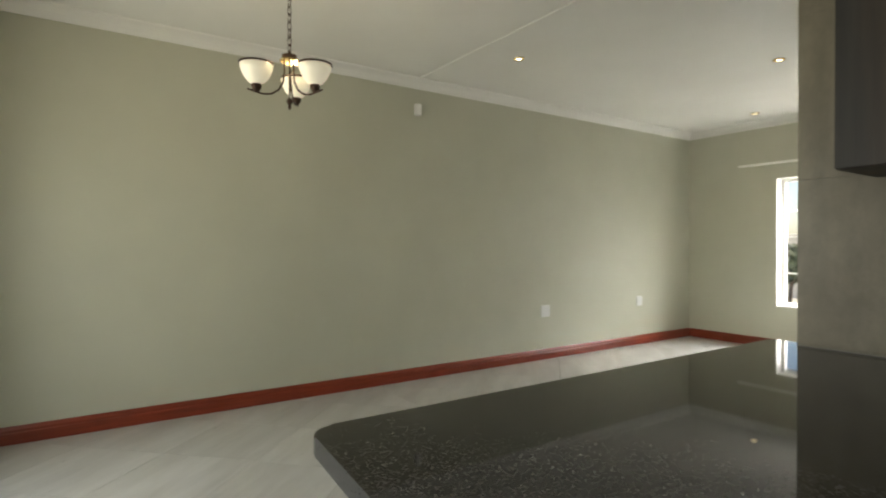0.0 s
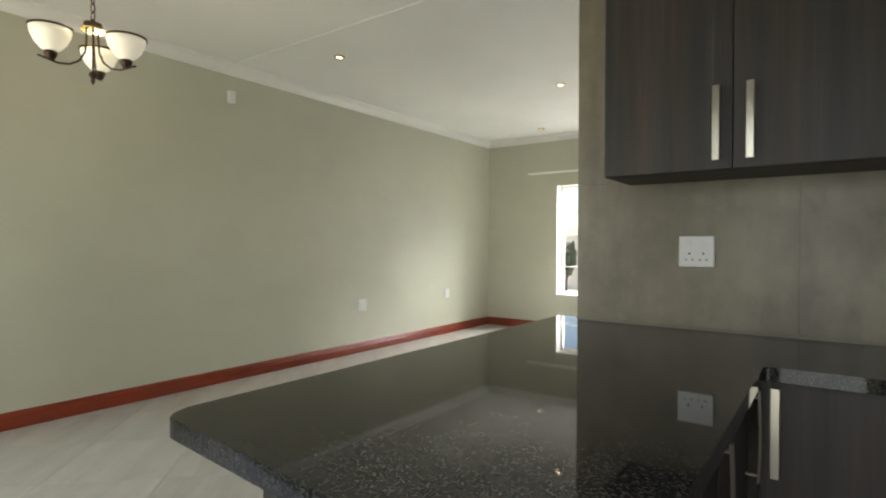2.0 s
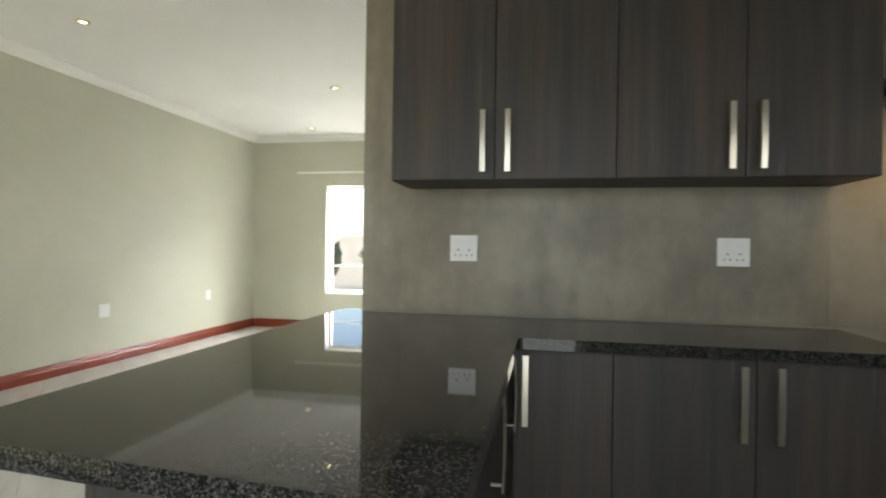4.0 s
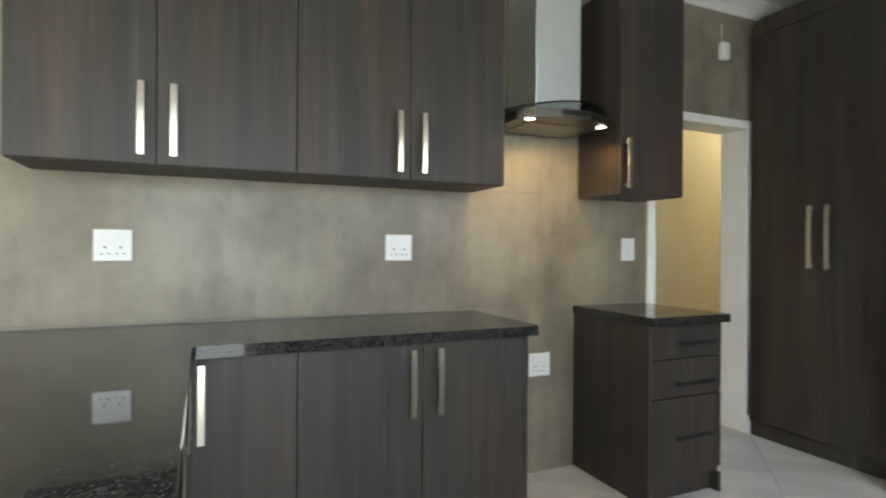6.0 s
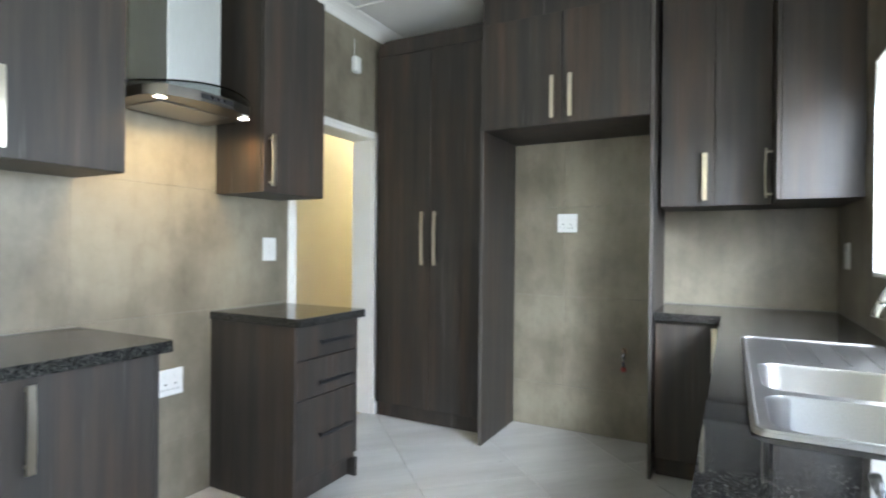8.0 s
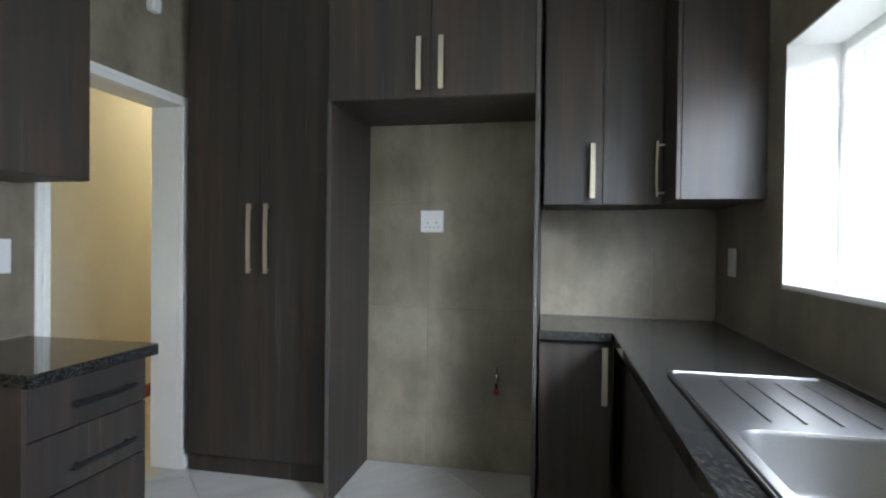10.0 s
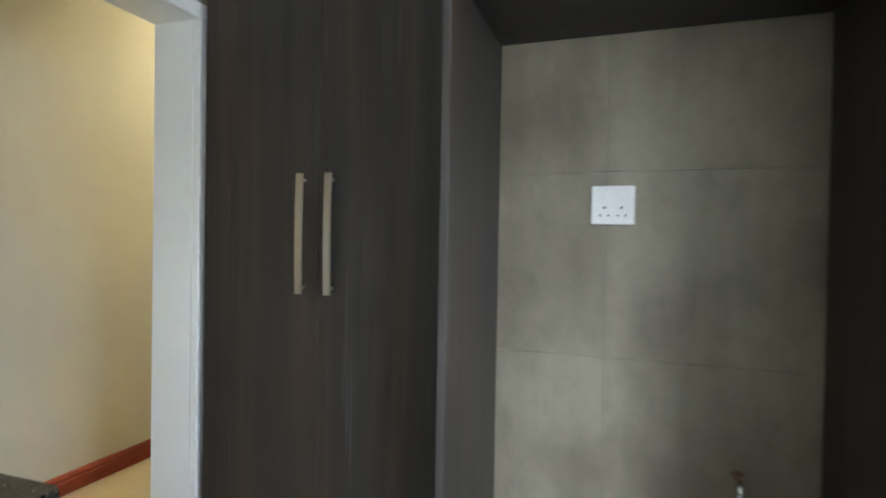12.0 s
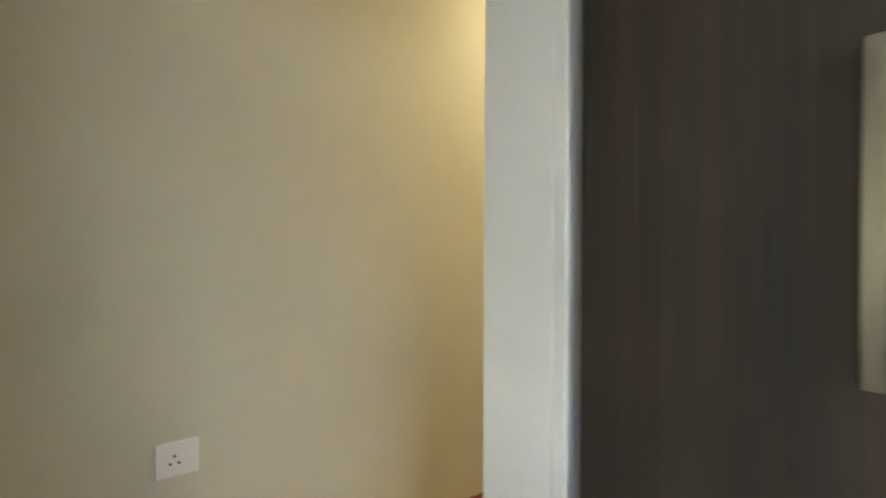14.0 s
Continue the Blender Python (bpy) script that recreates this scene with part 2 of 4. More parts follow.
M_STEEL = metal("brushed_stainless_steel", (0.37, 0.365, 0.355), 0.33, (0.05, 1, 1), 250, 0.03)
M_DSTEEL = metal("dark_hood_steel", (0.22, 0.21, 0.19), 0.32, (0.05, 1, 1), 250)
M_CHIM = metal("satin_steel_chimney", (0.88, 0.92, 0.90), 0.45, (1, 1, 0.05), 250, 0.05)
M_CHROME = metal("chrome", (0.75, 0.75, 0.75), 0.08, (1, 1, 1), 60, 0.02)
M_BLACK = plain("black_plastic", (0.015, 0.015, 0.016), 0.35)
M_WHITEP = plain("white_plastic", (0.78, 0.78, 0.76), 0.3)
M_HOLE = plain("dark_socket_hole", (0.02, 0.02, 0.02), 0.6)
M_BRONZE = metal("dark_bronze", (0.09, 0.06, 0.045), 0.4, (1, 1, 1), 120)
M_BRASS = metal("brass", (0.72, 0.55, 0.26), 0.25)
M_COPPER = metal("tarnished_copper", (0.30, 0.22, 0.16), 0.4)
M_RED_X = stained_wood("red_meranti_along_x", (0.18, 0.025, 0.010), (0.30, 0.050, 0.020), "x")
M_RED_Y = stained_wood("red_meranti_along_y", (0.18, 0.025, 0.010), (0.30, 0.050, 0.020), "y")
M_SHADE = emitter("lit_frosted_glass_shade", (1.0, 0.93, 0.74), 0.085)
M_BULB = emitter("downlight_bulb", (1.0, 0.88, 0.60), 4.0)
M_HBULB = emitter("hood_lens", (1.0, 0.86, 0.62), 1.1)
M_GLASS = glass("window_glass")
M_SMOKE = glass("smoked_hood_glass", (0.80, 0.86, 0.84), 0.01)
M_GRASS = leafy("garden_green", (0.06, 0.08, 0.045), (0.15, 0.17, 0.10))
M_LAWN = paint("dry_lawn", (0.09, 0.09, 0.04), (0.16, 0.15, 0.07), 0.9, 0.9, 40)
M_BARK = plain("bark", (0.12, 0.09, 0.07), 0.9)
M_PAVE = paint("sandy_ground", (0.40, 0.36, 0.28), (0.50, 0.46, 0.37), 0.9, 0.6, 30)
M_GWALL = paint("garden_wall_plaster", (0.60, 0.56, 0.48), (0.68, 0.64, 0.56), 0.9)


# ---- mesh helpers ----
def add_box(bm, x0, x1, y0, y1, z0, z1, bev=0.0, seg=1):
    m = Matrix.LocRotScale(((x0 + x1) / 2, (y0 + y1) / 2, (z0 + z1) / 2), None, (abs(x1 - x0), abs(y1 - y0), abs(z1 - z0)))
    made = bmesh.ops.create_cube(bm, size=1.0, matrix=m)["verts"]
    if bev > 0:
        edges = list({e for v in made for e in v.link_edges})
        bmesh.ops.bevel(bm, geom=edges, offset=bev, segments=seg, affect="EDGES", profile=0.5)
    return bm


def box(x0, x1, y0, y1, z0, z1, bev=0.0, seg=1):
    return add_box(bmesh.new(), x0, x1, y0, y1, z0, z1, bev, seg)


def add_cyl(bm, p, q, r0, r1=None, seg=16):
    p, q = Vector(p), Vector(q)
    d = q - p
    m = Matrix.Translation((p + q) / 2) @ d.to_track_quat("Z", "Y").to_matrix().to_4x4()
    bmesh.ops.create_cone(bm, cap_ends=True, segments=seg, radius1=r0, radius2=r0 if r1 is None else r1, depth=d.length, matrix=m)
    return bm


def add_tube(bm, pts, r, seg=8):
    """A round tube along a line of points."""
    pts = [Vector(p) for p in pts]
    rings = []
    up = Vector((0, 0, 1))
    for i, p in enumerate(pts):
        t = (pts[min(i + 1, len(pts) - 1)] - pts[max(i - 1, 0)]).normalized()
        a = t.cross(up)
        if a.length < 0.05:
            a = t.cross(Vector((1, 0, 0)))
        a.normalize()
        b = t.cross(a).normalized()
        rings.append([bm.verts.new(p + r * (math.cos(k * math.tau / seg) * a + math.sin(k * math.tau / seg) * b)) for k in range(seg)])
    for r0, r1 in zip(rings, rings[1:]):
        for k in range(seg):
            bm.faces.new((r0[k], r0[(k + 1) % seg], r1[(k + 1) % seg], r1[k]))
    bm.faces.new(rings[0][::-1])
    bm.faces.new(rings[-1])
    return bm


def add_lathe(bm, profile, center=(0, 0, 0), seg=32, close=False):
    """Turns a profile of (radius, height) round the z axis."""
    cx, cy, cz = center
    rings = [[bm.verts.new((cx + r * math.cos(k * math.tau / seg), cy + r * math.sin(k * math.tau / seg), cz + z)) for k in range(seg)] for r, z in profile]
    pairs = list(zip(rings, rings[1:])) + ([(rings[-1], rings[0])] if close else [])
    for a, b in pairs:
        for k in range(seg):
            bm.faces.new((a[k], a[(k + 1) % seg], b[(k + 1) % seg], b[k]))
    return bm


def extrude_outline(bm, pts, z0, z1, bev=0.0, seg=2):
    """A slab from an outline in plan, with its upper edge rounded."""
    low = [bm.verts.new((x, y, z0)) for x, y in pts]
    top = [bm.verts.new((x, y, z1)) for x, y in pts]
    k = len(pts)
    bm.faces.new(low[::-1])
    f = bm.faces.new(top)
    for i in range(k):
        bm.faces.new((low[i], low[(i + 1) % k], top[(i + 1) % k], top[i]))
    if bev > 0:
        bmesh.ops.bevel(bm, geom=list(f.edges), offset=bev, segments=seg, affect="EDGES", profile=0.5)
    return bm


def rounded_rect(x0, x1, y0, y1, r, seg=6):
    pts = []
    for cx, cy, a in ((x1 - r, y1 - r, 0), (x0 + r, y1 - r, 90), (x0 + r, y0 + r, 180), (x1 - r, y0 + r, 270)):
        pts += [(cx + r * math.cos(radians(a + 90 * i / seg)), cy + r * math.sin(radians(a + 90 * i / seg))) for i in range(seg + 1)]
    return pts


def mesh_of(name, bm, material, smooth=False):
    bmesh.ops.recalc_face_normals(bm, faces=bm.faces)
    me = bpy.data.meshes.new(name)
    bm.to_mesh(me)
    bm.free()
    if smooth:
        for f in me.polygons:
            f.use_smooth = True
    me.materials.append(material)
    return me


def part(name, bm, material, parent, label="", smooth=False):
    ob = new(name, mesh_of(name, bm, material, smooth))
    ob.parent = parent
    return tagged(ob, label)


def thing(name, m, label, category, group=""):
    ob = new(name)
    ob.matrix_basis = m
    ob.empty_display_size = 0.1
    return tagged(ob, label, category, group)


def solid(name, bm, material, label, category, kind="", group="", smooth=False):
    return tagged(new(name, mesh_of(name, bm, material, smooth)), label, category, group, kind)


# ---- plan ----
XA, XB = -0.769, 3.69        # kitchen tile wall's free end; niche wall
YA, YC = 2.73, -0.10         # hob wall; sink wall
ZC = 2.818                   # ceiling
XW, YN = -4.202, 7.608        # long living wall; living window wall
XE = 1.60                    # living room's far side
YH = 3.93                    # hall's far wall
TH = 0.17                    # inner wall thickness
DOOR = (2.53, 3.322, 2.0)    # hall doorway
WIN2 = (1.20, 2.865, 1.12, 2.0)
WIN1 = (-3.058, -1.288, 0.514, 2.09)
BACK = (-0.48, 0.42, 2.08)


def wall_with_openings(name, along, a0, a1, b0, b1, z0, z1, holes, material, label):
    """A wall along x or y, from boxes round its openings (lo, hi, sill, head)."""
    bm = bmesh.new()

    def put(p, q, lo, hi):
        if q - p > 1e-4 and hi - lo > 1e-4:
            if along == "x":
                add_box(bm, p, q, b0, b1, lo, hi)
            else:
                add_box(bm, b0, b1, p, q, lo, hi)

    at = a0
    for lo, hi, sill, head in sorted(holes):
        put(at, lo, z0, z1)
        put(lo, hi, z0, sill)
        put(lo, hi, head, z1)
        at = hi
    put(at, a1, z0, z1)
    return solid(name, bm, material, label, "wall", "structure")


wall_north = wall_with_openings("wall_north", "x", XA, XB + 0.2, YA + 0.012, YA + TH, 0, ZC, [(DOOR[0] - 0.03, DOOR[1] + 0.03, 0, DOOR[2] + 0.03)], M_GROUT, "kitchen wall behind the hob clad in grey concrete-look tiles")
M_GROUT_D = plain("dark_tile_grout", (0.10, 0.092, 0.076), 0.9)
wall_east = wall_with_openings("wall_east", "y", YC - 0.25, YA + 0.012, XB + 0.012, XB + 0.2, 0, ZC, [], M_GROUT_D, "kitchen end wall clad in grey concrete-look tiles")
wall_south = wall_with_openings("wall_south", "x", XA - 0.6, XB + 0.012, YC - 0.25, YC - 0.012, 0, ZC, [(BACK[0], BACK[1], 0, BACK[2]), WIN2], M_GROUT, "kitchen window wall clad in grey concrete-look tiles")
# Unseen wall; its opening is added to let the fill lamp through.
wall_with_openings("wall_dining_south", "x", XW, XA - 0.6, YC - 0.25, YC - 0.012, 0, ZC, [(-3.45, -1.75, 0, 2.1)], M_WALL, "plain sage-grey painted dining wall, unseen, with an opening added for light")
solid("wall_west", box(XW - 0.2, XW, YC - 0.25, YN, 0, ZC), M_WALL, "long bare sage-grey painted living room wall", "wall", "structure")
wall_with_openings("wall_living_north", "x", XW - 0.2, XE + 0.2, YN, YN + 0.25, 0, ZC, [WIN1], M_WALL, "sage-grey painted living room wall with the window")
solid("wall_living_east", box(XE, XE + 0.15, YA + TH, YN, 0, ZC), M_WALL, "plain sage-grey painted living room end wall", "wall", "structure")
solid("wall_hall_north", box(XE + 0.15, 6.2, YH, YH + 0.2, 0, ZC), M_HALL, "cream painted hall wall seen through the doorway", "wall", "structure")
solid("wall_hall_east", box(6.0, 6.2, YA + TH, YH, 0, ZC), M_HALL, "cream painted hall end wall", "wall", "structure")
solid("wall_hall_south", box(XB + 0.2, 6.0, YA, YA + TH, 0, ZC), M_HALL, "cream painted hall side wall", "wall", "structure")
solid("wall_hall_lining", box(XE + 0.15, DOOR[0] - 0.03, YA + TH, YA + TH + 0.006, 0, ZC), M_HALL, "cream painted hall face of the kitchen wall", "wall", "structure")
solid("ceiling", box(XW - 0.2, 6.2, YC - 0.25, YN + 0.25, ZC, ZC + 0.12), M_CEIL, "white painted plasterboard ceiling", "ceiling", "structure")

# cover strips on the board joints
for b4 in ((XW + 0.08, XE - 0.08, 3.135, 3.165), (2.985, 3.015, -0.02, 2.65)):
    solid("ceiling_joint_strip", box(*b4, ZC - 0.009, ZC, 0.001), M_CEIL, "white cover strip on a ceiling board joint", "trim", "structure")


def cornice(name, p, q, inward):
    """Coved plaster cornice between two corners; inward is the direction into the room."""
    bm = bmesh.new()
    prof = [(0, 0.085), (0.008, 0.085), (0.012, 0.078), (0.020, 0.060), (0.034, 0.040), (0.052, 0.026), (0.072, 0.016), (0.085, 0.010), (0.090, 0.0), (0, 0)]
    ends = []
    for c in (p, q):
        ends.append([bm.verts.new((c[0] + inward[0] * d, c[1] + inward[1] * d, ZC - h)) for d, h in prof])
    k = len(prof)
    for i in range(k):
        bm.faces.new((ends[0][i], ends[0][(i + 1) % k], ends[1][(i + 1) % k], ends[1][i]))
    bm.faces.new(ends[0])
    bm.faces.new(ends[1][::-1])
    return solid(name, bm, M_CEIL, "white coved plaster cornice", "cornice", "structure")


cornice("cornice_kitchen_north", (XA, YA), (XB, YA), (0, -1))
cornice("cornice_kitchen_east", (XB, YC), (XB, YA), (-1, 0))
cornice("cornice_kitchen_south", (XA, YC), (XB, YC), (0, 1))
cornice("cornice_living_west", (XW, YC), (XW, YN), (1, 0))
cornice("cornice_living_north", (XW, YN), (XE, YN), (0, -1))


def baseboard(name, p, q, inward, material, h=0.115):
    bm = bmesh.new()
    prof = [(0, 0.001), (0.020, 0.001), (0.020, h * 0.62), (0.016, h * 0.68), (0.017, h * 0.80), (0.010, h * 0.95), (0.006, h), (0, h)]
    ends = [[bm.verts.new((c[0] + inward[0] * d, c[1] + inward[1] * d, z)) for d, z in prof] for c in (p, q)]
    k = len(prof)
    for i in range(k):
        bm.faces.new((ends[0][i], ends[0][(i + 1) % k], ends[1][(i + 1) % k], ends[1][i]))
    bm.faces.new(ends[0])
    bm.faces.new(ends[1][::-1])
    return solid(name, bm, material, "moulded red-brown varnished hardwood skirting board", "baseboard", "structure")


baseboard("baseboard_west", (XW, YC), (XW, YN), (1, 0), M_RED_Y)
baseboard("baseboard_north", (XW + 0.02, YN), (XE, YN), (0, -1), M_RED_X)
baseboard("baseboard_hall", (XE + 0.15, YH), (6.0, YH), (0, -1), M_RED_X, 0.10)

# ---- windows and doorway ----
def window(name, x0, x1, z0, z1, y, mullions, bars, label, sill_y0, sill_y1):
    """A white steel window standing in the opening at y, with glazing bars and panes."""
    w = tagged(new(name), label, "window", "", "structure")
    w.location = (0, y, 0)
    f = 0.045
    for a, b, lo, hi in ((x0, x0 + f, z0, z1), (x1 - f, x1, z0, z1), (x0 + f, x1 - f, z0, z0 + f), (x0 + f, x1 - f, z1 - f, z1)):
        part("window_frame", box(a, b, -0.02, 0.03, lo, hi, 0.004), M_TRIM, w)
    xs = [x0 + f] + mullions + [x1 - f]
    for mx in mullions:
        part("mullion", box(mx - 0.018, mx + 0.018, -0.022, 0.028, z0 + f, z1 - f, 0.004), M_TRIM, w)
    zs = [z0 + f] + bars + [z1 - f]
    for i in range(len(xs) - 1):
        a = xs[i] + (0.018 if i else 0)
        b = xs[i + 1] - (0.018 if i + 2 < len(xs) else 0)
        for bz in bars:
            part("glazing_bar", box(a, b, -0.008, 0.016, bz - 0.007, bz + 0.007, 0.002), M_TRIM, w)
        pane = part("pane", box(a, b, 0.002, 0.006, z0 + f, z1 - f), M_GLASS, w)
        pane.visible_shadow = False
    part("window_sill", box(x0 + 0.009, x1 - 0.009, sill_y0 - y, sill_y1 - y, z0 + 0.0005, z0 + 0.022, 0.004), M_TRIM, w)
    return w


window("window_1", WIN1[0], WIN1[1], WIN1[2], WIN1[3], YN + 0.15, [-2.478, -1.878], [0.92, 1.37, 1.69], "white steel living room window in a white reveal", YN - 0.035, YN + 0.13)
for a, b, lo, hi in ((WIN1[0], WIN1[0] + 0.006, WIN1[2], WIN1[3]), (WIN1[1] - 0.006, WIN1[1], WIN1[2], WIN1[3]), (WIN1[0] + 0.006, WIN1[1] - 0.006, WIN1[3] - 0.006, WIN1[3])):
    solid("window_reveal", box(a, b, YN - 0.004, YN + 0.12, lo, hi), M_TRIM, "white painted window reveal", "trim", "structure")
window("window_2", WIN2[0], WIN2[1], WIN2[2], WIN2[3], YC - 0.20, [1.62, 2.45], [], "white steel kitchen window over the sink", YC - 0.17, YC + 0.006)
for a, b, lo, hi in ((WIN2[0], WIN2[0] + 0.008, WIN2[2], WIN2[3]), (WIN2[1] - 0.008, WIN2[1], WIN2[2], WIN2[3]), (WIN2[0] + 0.008, WIN2[1] - 0.008, WIN2[3] - 0.008, WIN2[3])):
    solid("window_reveal", box(a, b, YC - 0.23, YC + 0.003, lo, hi), M_TRIM, "white painted kitchen window reveal", "trim", "structure")

# doorway to the hall: moulded white frame
door_frame = tagged(new("door_frame"), "white painted moulded timber door frame in the tiled wall", "door frame", "", "structure")
door_frame.location = (0, YA, 0)
x0, x1, dz = DOOR


def architrave(lo, hi, z0, z1, flip, horizontal=False):
    bm = bmesh.new()
    steps = [(0.0, 0.030, 0.0185), (0.030, 0.056, 0.0150)]
    for a, b, d in steps:
        if horizontal:
            add_box(bm, lo, hi, -d, 0.012, z0 + a, z0 + b, 0.005, 3)
        elif flip:
            add_box(bm, hi - b, hi - a, -d, 0.012, z0, z1, 0.005, 3)
        else:
            add_box(bm, lo + a, lo + b, -d, 0.012, z0, z1, 0.005, 3)
    return bm


part("architrave", architrave(x1, x1 + 0.056, 0.12, dz, False), M_TRIM, door_frame)
part("architrave", architrave(x0 - 0.056, x0, 0.12, dz, True), M_TRIM, door_frame)
part("architrave", architrave(x0 - 0.056, x1 + 0.056, dz, dz + 0.056, False, True), M_TRIM, door_frame)
part("plinth_block", box(x1, x1 + 0.064, -0.032, 0.012, 0.001, 0.12, 0.004), M_TRIM, door_frame)
part("plinth_block", box(x0 - 0.064, x0, -0.032, 0.012, 0.001, 0.12, 0.004), M_TRIM, door_frame)
part("jamb_lining", box(x1, x1 + 0.03, 0.012, TH + 0.01, 0.001, dz), M_TRIM, door_frame)
part("jamb_lining", box(x0 - 0.03, x0, 0.012, TH + 0.01, 0.001, dz), M_TRIM, door_frame)
part("head_lining", box(x0 - 0.03, x1 + 0.03, 0.012, TH + 0.01, dz, dz + 0.03, 0.003), M_TRIM, door_frame)

# ---- cabinets: local x to the right seen from the front, front at y = 0 facing -y ----
def bow_handle(parent, x, z0, z1, y=0.0, width=0.026, material=None):
    """Flat nickel bar, slightly bowed, on two posts."""
    bm = bmesh.new()
    n = 10
    rows = []
    for i in range(n + 1):
        f = i / n
        d = 0.028 + 0.004 * math.sin(math.pi * f)
        z = z0 + (z1 - z0) * f
        rows.append([bm.verts.new((x + sx * width / 2, y - d - dy, z)) for sx, dy in ((-1, 0), (1, 0), (0.8, 0.006), (-0.8, 0.006))])
    for a, b in zip(rows, rows[1:]):
        for k in range(4):
            bm.faces.new((a[k], a[(k + 1) % 4], b[(k + 1) % 4], b[k]))
    bm.faces.new(rows[0])
    bm.faces.new(rows[-1][::-1])
    for zz in (z0 + 0.018, z1 - 0.018):
        add_cyl(bm, (x, y + 0.001, zz), (x, y - 0.030, zz), 0.005, seg=10)
    return part("handle", bm, material or M_NICKEL, parent, "brushed nickel bow handle")


def cab_door(parent, x0, x1, z0, z1, name="door", gap=0.0015, thick=0.018):
    return part(name, box(x0 + gap, x1 - gap, 0, thick, z0 + gap, z1 - gap, 0.0015), M_LAM, parent)


def carcass(parent, x0, x1, depth, z0, z1, name="body"):
    return part(name, box(x0, x1, 0.0195, depth, z0, z1, 0.001), M_LAM, parent)


A_FRONT = 2.397
UP_Z0, UP_Z1 = 1.487, 2.55


def upper_unit(m, width, depth, z0, z1, doors, label, group="wall units"):
    """doors: (x0, x1, handle x or None)"""
    u = thing("wall_cabinet", m, label, "cabinet", group)
    carcass(u, 0, width, depth, z0, z1)
    for a, b, hx in doors:
        d = cab_door(u, a, b, z0, z1)
        if hx is not None:
            bow_handle(d, hx, z0 + 0.029, z0 + 0.279)
    return u


upper_unit(pose(-0.531, A_FRONT, 0), 0.914, YA - A_FRONT, UP_Z0, UP_Z1, [(0, 0.437, 0.390), (0.437, 0.914, 0.491)], "charcoal wood-grain double-door wall cabinet above the granite worktop")
upper_unit(pose(0.384, A_FRONT, 0), 0.916, YA - A_FRONT, UP_Z0, UP_Z1, [(0, 0.464, 0.409), (0.464, 0.916, 0.516)], "charcoal wood-grain double-door wall cabinet beside the extractor hood")
upper_unit(pose(1.968, A_FRONT, 0), 0.432, YA - A_FRONT, UP_Z0 - 0.004, UP_Z1, [(0, 0.432, 0.037)], "narrow charcoal single-door wall cabinet over the drawer unit")
RU_F = 3.29
upper_unit(pose(RU_F, 0.764, 0, 0, 0, -90), 0.526, XB - RU_F, 1.456, 2.585, [(0, 0.266, 0.220), (0.266, 0.526, None)], "charcoal wood-grain wall cabinet in the corner beside the fridge niche")
upper_unit(pose(XB, 0.234, 0, 0, 0, 180), XB - 3.03, 0.234 - YC, 1.46, 2.585, [(0, XB - RU_F - 0.02, None), (XB - RU_F + 0.005, XB - 3.03, 0.425)], "charcoal corner wall cabinet with its end panel beside the window")
for nm, b in (("filler_strip", (RU_F + 0.03, XB, 0.236, 0.764, 2.587, ZC - 0.002)), ("filler_strip", (3.05, XB, YC, 0.212, 2.587, ZC - 0.002))):
    solid(nm, box(*b, 0.001), M_LAM, "charcoal laminate filler strip between cabinet and ceiling", "filler strip")

# base units on the hob wall
def base_unit(m, width, depth, doors, label, kick=0.10, group="base units", top=0.848):
    u = thing("base_cabinet", m, label, "cabinet", group)
    carcass(u, 0, width, depth, kick, top)
    part("kick_board", box(0.0, width, 0.06, 0.076, 0.001, kick), M_LAM, u)
    for a, b, hx in doors:
        d = cab_door(u, a, b, kick + 0.01, top - 0.004)
        if hx is not None:
            bow_handle(d, hx, 0.572, 0.825)
    return u


BF = 2.172
base_unit(pose(0.008, BF, 0), 0.348, YA - BF, [(0.004, 0.348, 0.045)], "charcoal wood-grain corner base cabinet under the granite worktop")
hob_unit = base_unit(pose(0.356, BF, 0), 0.914, YA - BF, [(0, 0.463, 0.416), (0.463, 0.914, 0.527)], "charcoal wood-grain double-door base cabinet under the granite worktop")
part("end_panel", box(0.914, 0.932, 0.0, YA - BF, 0.001, 0.848, 0.001), M_LAM, hob_unit)

# peninsula base, doors to the kitchen side
pen = base_unit(pose(-0.012, 0.93, 0, 0, 0, 90), BF - 0.93, 0.545, [(0, 0.36, None), (0.36, 0.72, 0.672), (0.72, BF - 0.93 - 0.03, 1.16)], "charcoal wood-grain peninsula base cabinet under the breakfast bar")
part("end_panel", box(-0.02, -0.001, 0.0, 0.545, 0.001, 0.848, 0.001), M_LAM, pen)
part("back_panel", box(-0.02, YA - 0.93, 0.546, 0.562, 0.001, 0.848, 0.001), M_LAM, pen)

